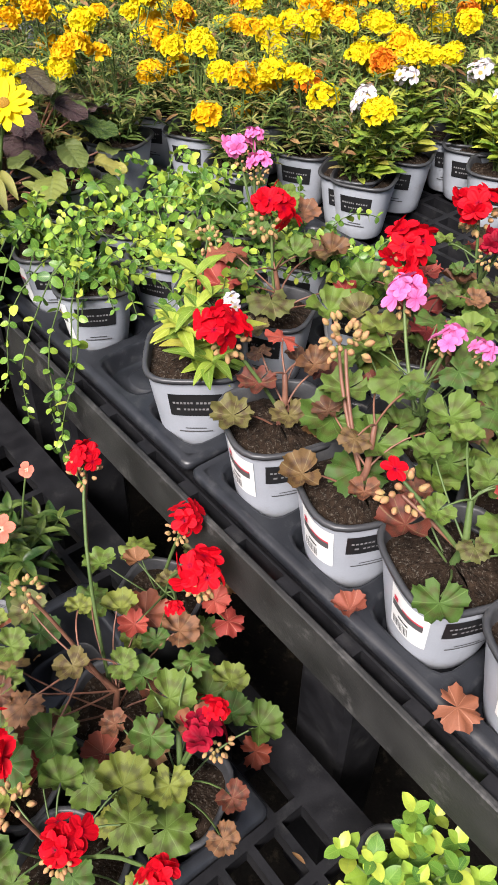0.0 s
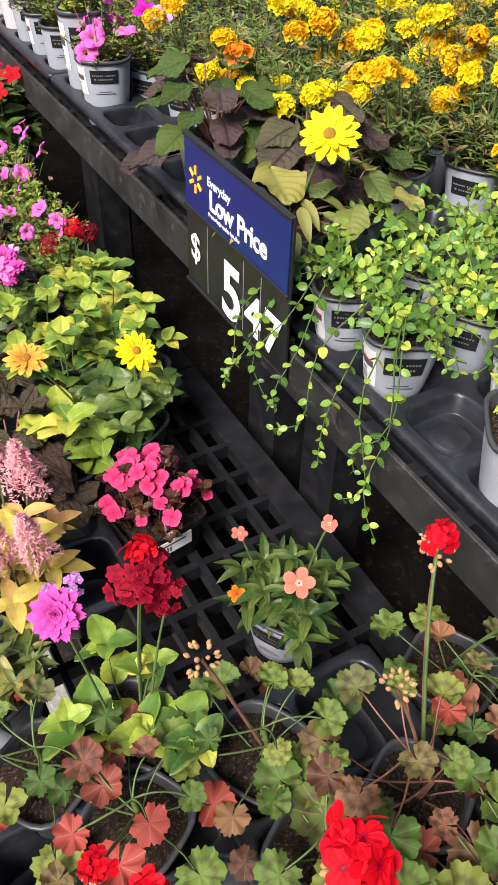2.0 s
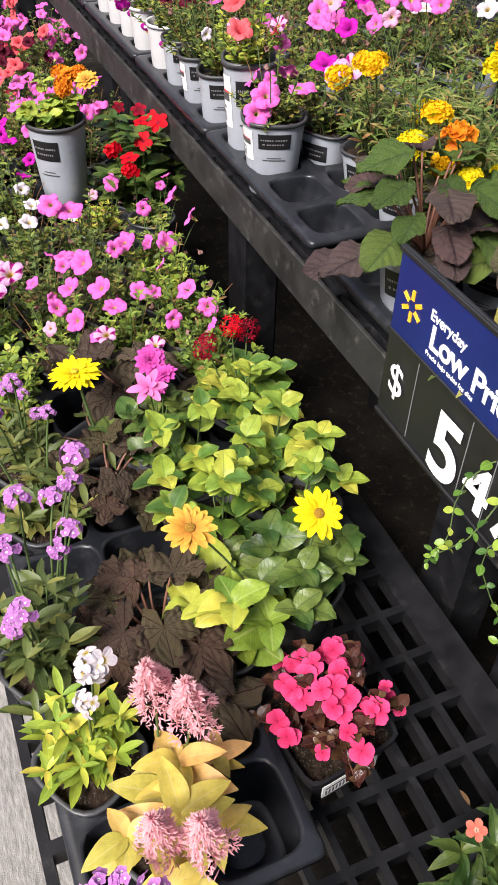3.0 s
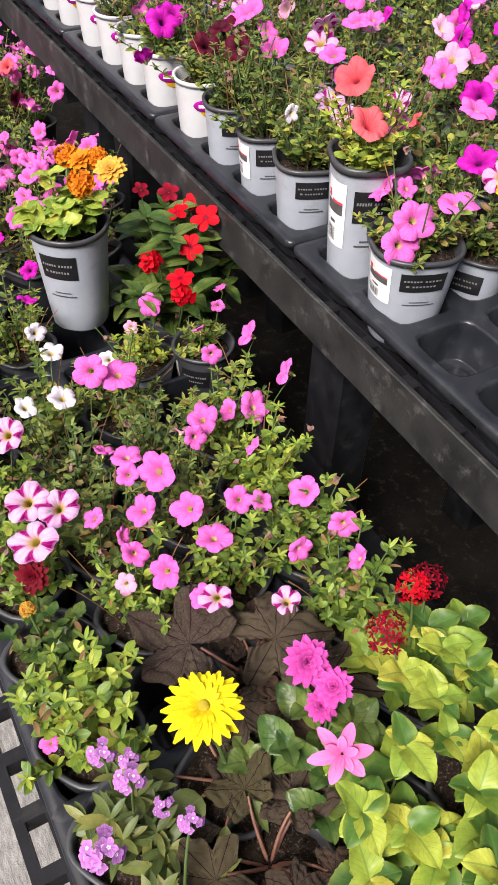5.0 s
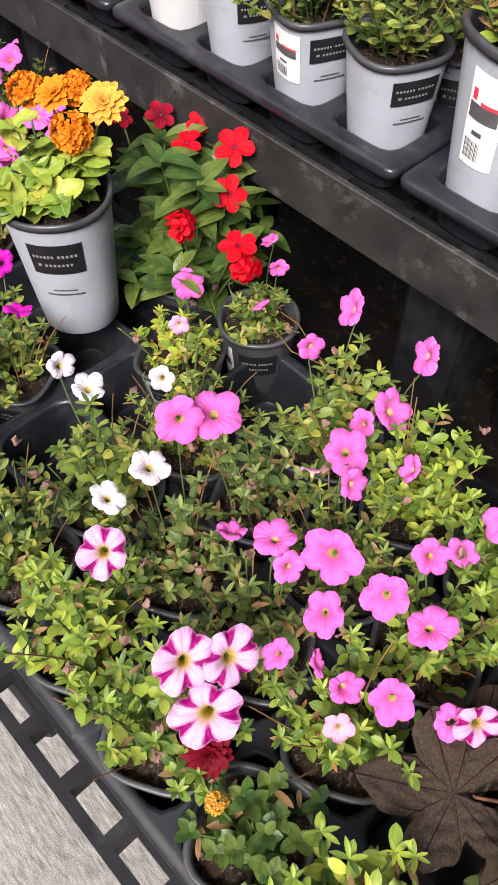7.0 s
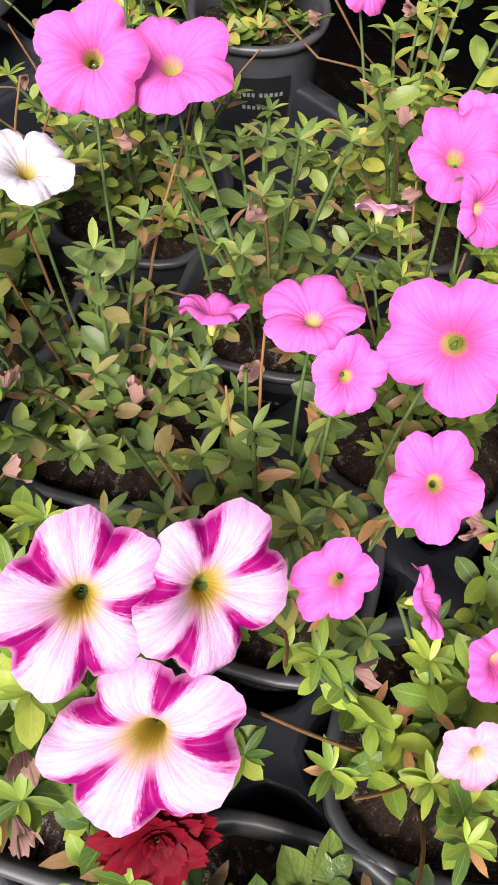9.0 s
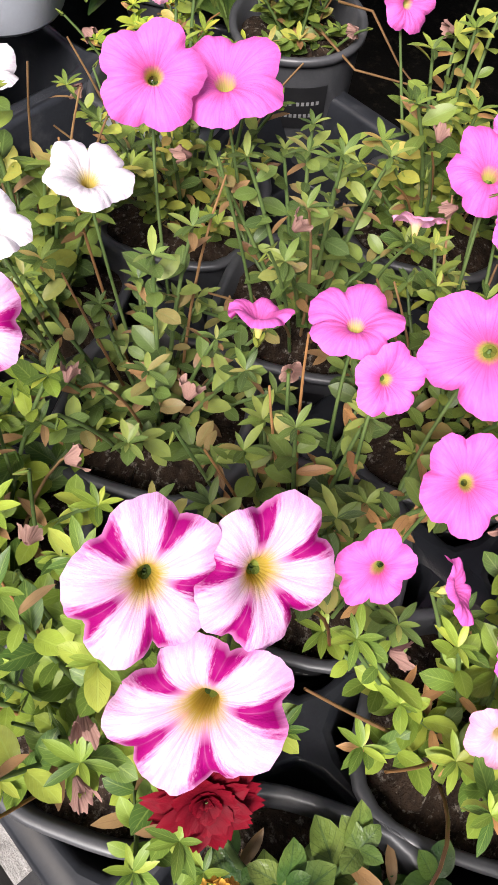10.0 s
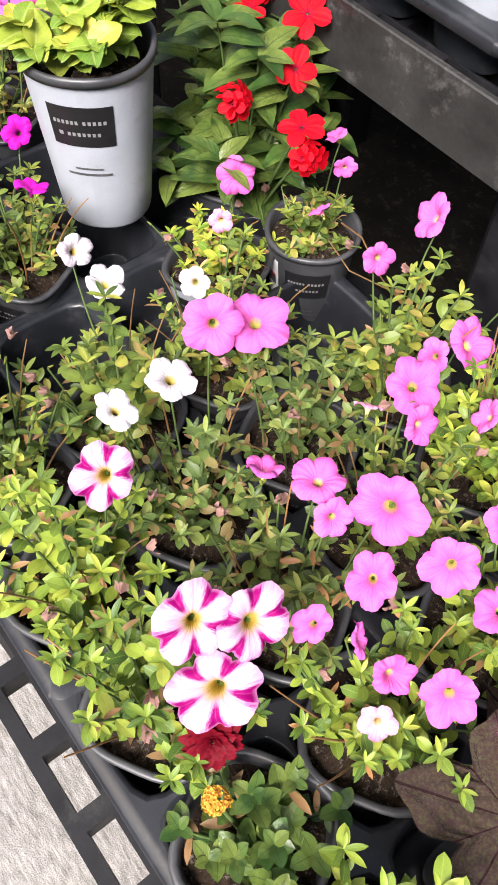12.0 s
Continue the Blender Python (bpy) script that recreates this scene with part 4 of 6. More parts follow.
def covers(p, clear):
    """Whether a leaf at p would grow through one of the open flowers."""
    axis = VIEWER.normalized()
    for c, r in clear:
        d = p - c
        h = d.dot(axis)
        if h > -0.012 and (d - axis * h).length < r + 0.008:
            return True
    return False


def bush(parent, rng, base, stems, radius, height, leaf, colour, size, per_stem, droop=0.15, rosette=4, stem="stem", fill=1.0, dry=0.0, thick=0.0016, wide=1.0, shift=(0, 0), clear=()):
    """Leafy stems out of the soil: one mesh of leaves and one of stems under the plant."""
    tubes, ms, dead, tips = [], [], [], []
    for k in range(stems):
        a = k * 2.39996 + rng.uniform(-0.4, 0.4)
        reach = radius * math.sqrt((k + 0.5) / stems) * rng.uniform(0.75, 1.2)
        h = height * rng.uniform(0.45, 1.2) * (1 - 0.45 * (reach / max(radius, 1e-5)) ** 2)
        start = Vector((0.35 * reach * math.cos(a) * 0.6, 0.35 * reach * math.sin(a) * 0.6, base))
        for attempt in range(6):
            end = Vector((reach * math.cos(a) + shift[0], reach * math.sin(a) + shift[1], base + h))
            pts = arc(start, end, h * 0.15 - droop * reach, 6)
            if not any(covers(p, clear) for p in pts[2:]):
                break
            h *= 0.72
        tubes.append(tube(pts, thick, thick * 0.6, 5))
        for i in range(per_stem):
            t = 0.15 + 0.85 * (i + rng.uniform(0, 0.8)) / per_stem
            t = min(t, 0.999) * 5
            p = pts[int(t)].lerp(pts[int(t) + 1], t - int(t))
            tan = (pts[int(t) + 1] - pts[int(t)]).normalized()
            b = i * 2.4 + rng.uniform(-0.5, 0.5)
            out = Vector((math.cos(b), math.sin(b), rng.uniform(-0.15, 0.55))) + tan * 0.5
            up = Vector((rng.uniform(-0.5, 0.6), rng.uniform(-0.6, 0.5), 1))
            (dead if rng.random() < dry else ms).append(leaf_pose(p, out, up, size * rng.uniform(0.6, 1.15) * (1.1 - 0.25 * i / per_stem), wide))
        for i in range(rosette):
            b = i * 6.283 / max(1, rosette) + rng.uniform(-0.4, 0.4)
            (tips if leaf == "petunia" else ms).append(leaf_pose(pts[-1], Vector((math.cos(b), math.sin(b), rng.uniform(0.2, 1.0))), (rng.uniform(-0.2, 0.2), 0.1, 1), size * rng.uniform(0.45, 0.85), wide))
    v, f, uv = joined(tubes)
    part("stem", make_mesh("stem", v, f, [stem], uv), parent)["kind"] = "stuff"
    if clear:
        ms, tips, dead = ([m for m in row if not covers(m.translation, clear)] for row in (ms, tips, dead))
    v, f, uv = scattered(LEAF[leaf], ms)
    if tips:
        v, f, uv = joined([(v, f, uv), scattered(LEAF["narrow"], tips)])
    ob = part("foliage", make_mesh("foliage", v, f, [colour], uv), parent)
    ob["kind"] = "stuff"
    if dead:
        v, f, uv = scattered(LEAF["narrow"], dead)
        part("withered_leaves", make_mesh("withered_leaves", v, f, ["dry"], uv), parent, "dry brown withered leaves")["kind"] = "stuff"
    return ob


def bloom(parent, rng, shape, colour, p, size, normal=None, stalk=None, stem="stem", name="flower", depth=0.0, thick=0.0016, label=""):
    """A flower at p (in the plant's own space) with a stalk that rises to it from the soil."""
    n = Vector(normal) if normal is not None else VIEWER + Vector(rng.uniform(-0.35, 0.35, 3))
    n.normalize()
    ob = part(name, flower_mesh(shape, colour), parent, label, facing(p, n, size, rng.uniform(0, 6.28)))
    if shape == "buds":
        ob["kind"] = "stuff"
    if stalk is not None:
        tip = Vector(p) - n * size * depth
        q = tube(arc(stalk, tip, 0.35 * (tip - Vector(stalk)).length * 0.4, 6), thick * 1.15, thick * 0.85, 6)
        part("flower_stalk", make_mesh("flower_stalk", *q[:2], [stem], q[2]), parent)
    return ob


COLOUR_WORDS = {"p": "pink", "q": "pale pink", "w": "white", "c": "white-and-magenta striped", "m": "magenta", "k": "coral", "d": "dark maroon"}


def petunia(x, y, z, flowers, rng, kind="dark", leaf="petunia_leaf", size=0.018, stems=22, radius=0.076, height=0.148, label=None, r=0.052, h=0.105, square=3.4, sticker=False, turn=-60.0, dry=0.10, sunk=0.0):
    """flowers: rows of world place, width and colour; a trailing s turns a flower sideways."""
    main = COLOUR_WORDS[flowers[0][4][0]] if flowers else "spent"
    e = thing("potted_petunia", x, y, z, label or f"{main} petunia with small green leaves in a plastic pot", "plant", "petunias on the benches")
    pot(e, kind, r, h, square, turn, sticker, sunk=sunk)
    bush(e, rng, h * 0.84, stems + rng.randint(-5, 2), radius, height * rng.uniform(0.82, 1.05), "petunia", leaf, size * rng.uniform(0.85, 1.12), 14, 0.10, 7, dry=dry, clear=[(Vector((q[0] - x, q[1] - y, q[2] - z)), q[3] * 0.5) for q in flowers])
    twigs = []
    for k in range(5):
        a, s = rng.uniform(0, 6.28), rng.uniform(0.6, 1.15)
        end = Vector((radius * s * math.cos(a), radius * s * math.sin(a), h * 0.84 + height * rng.uniform(0.5, 1.0)))
        pts = arc((end.x * 0.3, end.y * 0.3, h * 0.84), end, 0.02)
        if k == 0 or not any(covers(p, [(Vector((q[0] - x, q[1] - y, q[2] - z)), q[3] * 0.5) for q in flowers]) for p in pts):
            twigs.append(tube(pts, 0.0011, 0.0006, 5))
    q = joined(twigs)
    part("dry_growth", make_mesh("dry_growth", *q[:2], ["dry"], q[2]), e, "thin dry brown twigs")["kind"] = "stuff"
    for k in range(2):
        a = rng.uniform(0, 6.28)
        p = Vector((0.06 * math.cos(a), 0.06 * math.sin(a), h * 0.84 + height * rng.uniform(0.6, 0.95)))
        ob = bloom(e, rng, "wilted", "dry_petal", p, 0.012, rng.uniform(-1, 1, 3), (p.x * 0.5, p.y * 0.5, h * 0.86), name="spent_flower", depth=0.85, thick=0.001, label="brown withered flower")
        ob.matrix_basis = ob.matrix_basis @ Matrix.Diagonal((0.55, 0.4, 1.5, 1))
    for fx, fy, fz, d, c in flowers:
        p = Vector((fx - x, fy - y, fz - z))
        if c.endswith("s"):
            n = Vector((rng.uniform(-0.8, 1.0), rng.uniform(-0.9, 0.5), rng.uniform(0.2, 0.7)))
        else:
            n = VIEWER + Vector(rng.uniform(-0.42, 0.42, 3)) * (0.5 if c[0] == "c" else 1)
        shape = ("trumpet", "trumpet_b", "trumpet_c", "trumpet_d", "trumpet_e", "trumpet_f")[rng.randint(6)] if c[0] != "c" else ("trumpet", "trumpet_b")[rng.randint(2)]
        ob = bloom(e, rng, shape, c[0], p, d * 0.53, n, Vector((p.x * 0.75, p.y * 0.75, h * 0.84 + height * 0.35)), depth=0.9, thick=0.0009)
        ob.matrix_basis = ob.matrix_basis @ Matrix.Diagonal((1, rng.uniform(0.80, 1.0), 1, 1))
    return e


def geranium(x, y, z, rng, leaves, heads, kind="dark", colour="geranium_leaf", rust=0.2, red=0.06, size=0.030, radius=0.085, height=0.10, label=None, turn=-60.0, r=0.054, h=0.105, sticker=False, skew=(0, 0), sunk=0.0):
    """heads: rows of world place, width, flower shape and colour."""
    e = thing("potted_geranium", x, y, z, label or "geranium with scalloped green leaves in a plastic pot", "plant", "geraniums on the benches")
    pot(e, kind, r, h, 3.4, turn, sticker, sunk=sunk)
    tubes = []
    base = h * 0.84
    trunk = [Vector((0, 0, base)), Vector((0.006, 0.004, base + height * 0.35)), Vector((skew[0] * 0.5, skew[1] * 0.5, base + height * 0.7))]
    tubes.append(tube(trunk, 0.0045, 0.003, 7))
    for k in range(leaves):
        a = k * 2.39996 + rng.uniform(-0.3, 0.3)
        t = (k + 0.5) / leaves
        rr = radius * (0.30 + 0.75 * math.sqrt(t)) * rng.uniform(0.8, 1.15)
        zz = base + height * (1.05 - 0.75 * t) * rng.uniform(0.8, 1.15)
        p = Vector((rr * math.cos(a) + skew[0] * (1 - t), rr * math.sin(a) + skew[1] * (1 - t), zz))
        start = trunk[min(2, int((1 - t) * 3))]
        tubes.append(tube(arc(start, p, 0.012), 0.0013, 0.0010, 5))
        roll = rng.random()
        c = "geranium_red" if roll < red else ("geranium_rust" if roll < red + rust else colour)
        s = size * rng.uniform(0.65, 1.2) * (0.8 + 0.4 * t)
        up = VIEWER * 0.4 + Vector((0.5 * math.cos(a), 0.5 * math.sin(a), 0.7)) + Vector(rng.uniform(-0.25, 0.25, 3))
        along = Vector((math.cos(a), math.sin(a), -0.1))
        part("leaf", leaf_mesh(("geranium", "geranium_b", "geranium_c")[rng.randint(3)], c), e, "", leaf_pose(p, along, up, s))
    v, f, uv = joined(tubes)
    part("stem", make_mesh("stem", v, f, ["stem" if rust < 0.4 else "stem_red"], uv), e)["kind"] = "stuff"
    for hx, hy, hz, d, shape, c in heads:
        p = Vector((hx - x, hy - y, hz - z))
        bloom(e, rng, shape, c, p, d * 0.52, Vector((0.25, -0.2, 0.9)) + Vector(rng.uniform(-0.2, 0.2, 3)), (0, 0, base + height * 0.3), "stem_red" if shape == "buds" else "stem", "flower_head", 0.2, 0.0021)
        if shape.startswith("umbel"):
            q = p + Vector((rng.uniform(-0.01, 0.01), rng.uniform(-0.01, 0.01), -d * 0.18))
            part("buds", flower_mesh("buds", "bud"), e, "", facing(q, (0.5, -0.4, -0.2), d * 0.26))["kind"] = "stuff"
    return e


def leafy(name, label, category, x, y, z, rng, leaf, colour, size, stems, radius, height, per_stem, kind="dark", flowers=(), rosette=4, wide=1.0, dry=0.0, r=0.054, h=0.105, square=3.4, turn=-60.0, sticker=False, stem="stem", droop=0.1, group="", normal=None, depth=0.0, shift=(0, 0), thick=0.0016):
    """A potted plant with bushy stems and flowers at world places: x, y, z, width, shape, colour."""
    e = thing(name, x, y, z, label, category, group)
    pot(e, kind, r, h, square, turn, sticker)
    bush(e, rng, h * 0.84, stems, radius, height, leaf, colour, size, per_stem, droop, rosette, stem, 1.0, dry, thick, wide, shift)
    for fx, fy, fz, d, shape, c in flowers:
        p = Vector((fx - x, fy - y, fz - z))
        bloom(e, rng, shape, c, p, d * 0.52, normal, Vector((p.x * 0.35, p.y * 0.35, h * 0.86)), depth=depth)
    return e


def big_leaves(name, label, x, y, z, rng, count, size, colour, radius, height, kind="dark", shapes=("heuchera", "heuchera_b"), flowers=(), r=0.054, h=0.105, turn=-60.0, place=(), green=0.2):
    """A rosette of large lobed leaves on stalks. place: chosen leaves as world x, y, z, size and direction in degrees."""
    e = thing(name, x, y, z, label, "plant", "foliage plants")
    pot(e, kind, r, h, 3.4, turn, False)
    tubes, base = [], h * 0.84
    rows = []
    for k in range(count):
        a = k * 2.39996 + rng.uniform(-0.3, 0.3)
        t = (k + 0.5) / count
        rr = radius * (0.25 + 0.8 * math.sqrt(t))
        rows.append((Vector((rr * math.cos(a), rr * math.sin(a), base + height * (1.1 - 0.7 * t) * rng.uniform(0.8, 1.15))), a, size * rng.uniform(0.75, 1.15), 0.0))
    for px, py, pz, s, d in place:
        rows.append((Vector((px - x, py - y, pz - z)), radians(d), s, 0.0))
    for p, a, s, _ in rows:
        tubes.append(tube(arc((0, 0, base), p, 0.015), 0.0024, 0.0016, 6))
        up = Vector((0.45 * math.cos(a), 0.45 * math.sin(a), 0.9)) + VIEWER * 0.3 + Vector(rng.uniform(-0.2, 0.2, 3))
        c = colour if rng.random() > green else "coleus_leaf" if colour != "coleus_leaf" else "lime_leaf"
        c = "dark_leaf" if c == "coleus_leaf" and rng.random() < 0.8 else c
        shape = shapes[rng.randint(len(shapes))] if c == colour else shapes[0]
        part("leaf", leaf_mesh(shape, c), e, "", leaf_pose(p, (math.cos(a), math.sin(a), -0.15), up, s))
    v, f, uv = joined(tubes)
    part("stem", make_mesh("stem", v, f, ["stem_red"], uv), e)["kind"] = "stuff"
    for fx, fy, fz, d, shape, c in flowers:
        p = Vector((fx - x, fy - y, fz - z))
        bloom(e, rng, shape, c, p, d * 0.52, (0.02, -0.06, 1) if shape == "gerbera" else VIEWER + Vector((0.05, -0.1, 0)), (0, 0, base), depth=0.0, thick=0.0024)
    return e


def vinca(x, y, z, rng, trails, kind="grey", turn=-60.0):
    """A trailing periwinkle; trails: rows of world end points of the hanging stems."""
    e = thing("potted_periwinkle", x, y, z, "trailing green periwinkle spilling from a grey plastic pot", "plant", "trailing periwinkles")
    pot(e, kind, 0.054, 0.105, 3.4, turn, True)
    base = 0.09
    tubes, ms = [], []
    ends = [(x + 0.14 * math.cos(k * 2.4) * rng.uniform(0.4, 1.1), y + 0.11 * math.sin(k * 2.4) * rng.uniform(0.4, 1.1), z + base + rng.uniform(-0.015, 0.07)) for k in range(18)] + list(trails)
    for ex, ey, ez in ends:
        end = Vector((ex - x, ey - y, ez - z))
        start = Vector((rng.uniform(-0.03, 0.03), rng.uniform(-0.03, 0.03), base))
        out = Vector((end.x, end.y, 0))
        far = end.z < base - 0.02
        if far:
            edge = out.normalized() * 0.07 + Vector((0, 0, base + 0.05))
            pts = [start.lerp(edge, t) + Vector((0, 0, 0.03 * math.sin(t * 3.14))) for t in (0, 0.33, 0.66)]
            sway, lag = Vector((rng.uniform(-0.05, 0.05), rng.uniform(-0.02, 0.01), 0)), rng.uniform(0, 3)
            pts += [edge.lerp(end, t) + out.normalized() * 0.03 * math.sin(t * 3.14) + sway * math.sin(t * 6.3 + lag) * t for t in (0, 0.15, 0.3, 0.45, 0.6, 0.75, 0.9, 1.0)]
        else:
            pts = arc(start, end, 0.05, 7)
        tubes.append(tube(pts, 0.0013, 0.0008, 5))
        length = sum((b - a).length for a, b in zip(pts, pts[1:]))
        pairs = max(4, int(length / (0.024 if far else 0.017)))
        for i in range(1, pairs + 1):
            t = min(0.999, i / pairs) * (len(pts) - 1)
            p = pts[int(t)].lerp(pts[int(t) + 1], t - int(t))
            tan = (pts[int(t) + 1] - pts[int(t)]).normalized()
            b = rng.uniform(0, 6.28) if not far else rng.uniform(-0.6, 0.6) + (i % 2) * 1.57
            side = tan.orthogonal().normalized()
            side.rotate(Matrix.Rotation(b, 3, tan))
            s = (0.020 - 0.009 * i / pairs) * rng.uniform(0.75, 1.25)
            for sign in (1, -1):
                ms.append(leaf_pose(p, side * sign + tan * 0.45, VIEWER + Vector(rng.uniform(-0.8, 0.8, 3)), s))
    v, f, uv = joined(tubes)
    part("stem", make_mesh("stem", v, f, ["stem"], uv), e)["kind"] = "stuff"
    v, f, uv = scattered(LEAF["small"], ms)
    part("foliage", make_mesh("foliage", v, f, ["vinca_leaf"], uv), e)["kind"] = "stuff"
    return e


def marigold(x, y, z, rng, flowers, kind="grey", turn=-60.0, tall=1.0, sticker=False):
    main = {"yellow": "yellow", "gold": "golden", "orange": "orange"}[flowers[0][4]] if flowers else "budding"
    e = thing("potted_marigold", x, y, z, f"{main} marigold with feathery leaves in a grey pot", "plant", "marigolds on the benches")
    pot(e, kind, 0.055, 0.105, 3.2, turn, sticker)
    bush(e, rng, 0.09, 24, 0.085, 0.135 * tall, "fern", "marigold_leaf", 0.034, 14, 0.05, 7, dry=0.08)
    for fx, fy, fz, d, c in flowers:
        p = Vector((fx - x, fy - y, fz - z))
        bloom(e, rng, ("marigold", "marigold_b")[rng.randint(2)], c, p, d * 0.52, Vector((0.25, -0.2, 1)) + Vector(rng.uniform(-0.35, 0.35, 3)), (p.x * 0.3, p.y * 0.3, 0.095))
    return e


# ---------------------------------------------------------------- trays and plants on the low bench
rng = np.random.RandomState(12)
LOW_TRAY = tray_meshes(3, 2, 0.117, 0.086, 0.0535)
WIDE_TRAY = tray_meshes(3, 2, 0.125, 0.086, 0.057)
SHALLOW = tray_meshes(4, 2, 0.125, 0.030, 0.0515)
DEEP = tray_meshes(4, 2, 0.116, 0.060, 0.0455)
for cx in (-1.446, -1.797, -2.148, -2.86, -3.24, -3.62):
    for cy in (-0.081, 0.155):
        tray(cx, cy, LOW + 0.001, LOW_TRAY, "black plastic carrier tray holding small nursery pots")
tray(-2.51, -0.081, LOW + 0.001, LOW_TRAY, "black plastic carrier tray holding small nursery pots")
tray(-2.51, 0.155, LOW + 0.001, LOW_TRAY, "black plastic carrier tray under a tall grey pot")
for cx, cy in ((-0.465, 0.1205), (-0.465, -0.141)):
    tray(cx, cy, LOW + 0.001, WIDE_TRAY, "black plastic carrier tray with empty cells and geraniums")
tray(-1.06, -0.09, LOW + 0.001, LOW_TRAY, "black plastic carrier tray with celosia and empty cells")

petunia(-1.68, 0.209, LOW + 0.006, [(-1.738, 0.162, 0.68, 0.035, 'ps'), (-1.698, 0.218, 0.68, 0.031, 'ps'), (-1.685, 0.111, 0.68, 0.035, 'c')], rng, leaf="petunia_fresh")
petunia(-1.797, -0.025, LOW + 0.006, [(-1.777, -0.001, 0.697, 0.039, 'p'), (-1.806, -0.025, 0.71, 0.034, 'p'), (-1.794, -0.045, 0.68, 0.027, 'q'), (-1.84, -0.024, 0.708, 0.025, 'ps'), (-1.734, 0.023, 0.69, 0.032, 'p')], rng, leaf="petunia_fresh")
petunia(-1.797, 0.092, LOW + 0.006, [(-1.839, 0.059, 0.712, 0.042, 'p'), (-1.796, 0.072, 0.698, 0.044, 'p'), (-1.715, 0.034, 0.7, 0.039, 'c'), (-1.839, 0.131, 0.69, 0.037, 'p')], rng, leaf="petunia_fresh")
petunia(-1.797, 0.209, LOW + 0.006, [(-1.825, 0.155, 0.69, 0.032, 'p'), (-1.816, 0.211, 0.69, 0.045, 'p'), (-1.743, 0.227, 0.69, 0.038, 'ps')], rng, leaf="petunia_fresh")
striped = petunia(-1.914, -0.142, LOW + 0.006, [(-1.899, -0.116, 0.757, 0.052, 'c'), (-1.878, -0.086, 0.752, 0.050, 'c'), (-1.866, -0.128, 0.729, 0.060, 'c')], rng, leaf="petunia_fresh", dry=0.12, height=0.13)
for sx, sy, sz, nx, ny, nz in ((-1.893, -0.166, 0.68, 0.9, -0.2, 0.25), (-1.915, -0.183, 0.675, 0.5, -0.8, 0.3), (-1.905, -0.150, 0.69, 0.8, -0.4, 0.5)):
    p = Vector((sx + 1.914, sy + 0.142, sz - LOW - 0.006))
    ob = bloom(striped, rng, "wilted", "dry_petal", p, 0.013, (nx, ny, nz), (p.x * 0.4, p.y * 0.4, 0.09), name="spent_flower", depth=0.85, thick=0.001, label="long withered brown-striped flower")
    ob.matrix_basis = ob.matrix_basis @ Matrix.Diagonal((0.42, 0.36, 2.0, 1))
petunia(-1.914, -0.025, LOW + 0.006, [(-1.942, 0.023, 0.73, 0.039, 'p'), (-1.891, 0.037, 0.742, 0.054, 'p'), (-1.911, 0.011, 0.727, 0.029, 'p'), (-1.866, 0.01, 0.709, 0.041, 'p'), (-1.861, -0.054, 0.734, 0.029, 'ps')], rng, leaf="petunia_dull", dry=0.2)
petunia(-1.914, 0.092, LOW + 0.006, [(-1.964, 0.139, 0.726, 0.046, 'p'), (-1.928, 0.114, 0.73, 0.032, 'p')], rng)
petunia(-1.914, 0.209, LOW + 0.006, [(-1.923, 0.197, 0.68, 0.03, 'ps')], rng, leaf="petunia_fresh")
petunia(-2.031, -0.142, LOW + 0.006, [(-2.020, -0.105, 0.755, 0.046, 'c')], rng, leaf="petunia_fresh")
petunia(-2.031, -0.025, LOW + 0.006, [(-2.069, -0.015, 0.744, 0.037, 'w'), (-2.064, -0.067, 0.752, 0.034, 'w'), (-2.076, 0.029, 0.766, 0.048, 'p'), (-1.982, 0.007, 0.71, 0.034, 'ps')], rng, leaf="petunia_dull", dry=0.2)
petunia(-2.031, 0.092, LOW + 0.006, [(-2.07, 0.064, 0.755, 0.052, 'p'), (-1.986, 0.12, 0.69, 0.027, 'qs')], rng, leaf="petunia_dull", dry=0.2)
petunia(-2.031, 0.209, LOW + 0.006, [(-1.985, 0.191, 0.7, 0.031, 'p'), (-1.976, 0.231, 0.698, 0.049, 'p'), (-1.986, 0.278, 0.74, 0.042, 'ps'), (-2.085, 0.272, 0.74, 0.041, 'ps'), (-2.083, 0.216, 0.72, 0.03, 'ps')], rng)
petunia(-2.148, -0.142, LOW + 0.006, [], rng)
petunia(-2.148, -0.025, LOW + 0.006, [(-2.217, 0.014, 0.703, 0.037, 'w'), (-2.238, 0.002, 0.73, 0.032, 'ws')], rng)
petunia(-2.148, 0.092, LOW + 0.006, [(-2.189, 0.09, 0.679, 0.029, 'w')], rng)

B = LOW + 0.006

# front edge
leafy("potted_petunia", "straggly yellow-green petunia with few flowers in a tray", "plant", -1.68, -0.142, B, rng, "petunia", "petunia_fresh", 0.021, 34, 0.080, 0.135, 15, flowers=[(-1.672, -0.185, 0.64, 0.022, "trumpet_c", "p")], rosette=5, dry=0.12, r=0.052, depth=0.85)
leafy("potted_dianthus", "dark red dianthus with glossy leaves in a dark pot", "plant", -1.795, -0.142, B, rng, "small", "dark_leaf", 0.022, 14, 0.06, 0.06, 7, flowers=[(-1.851, -0.138, 0.684, 0.042, "dahlia", "crimson"), (-1.824, -0.155, 0.665, 0.018, "marigold", "apricot")], dry=0.12, r=0.052)
big_leaves("potted_coral_bells", "coral bells with large purple-brown lobed leaves", -1.64, 0.066, B, rng, 6, 0.045, "maple_leaf", 0.06, 0.05, shapes=("maple", "maple_b"), place=((-1.685, 0.0, 0.665, 0.062, 215), (-1.655, 0.06, 0.675, 0.066, 80), (-1.63, 0.02, 0.64, 0.05, -40)), green=0.0)
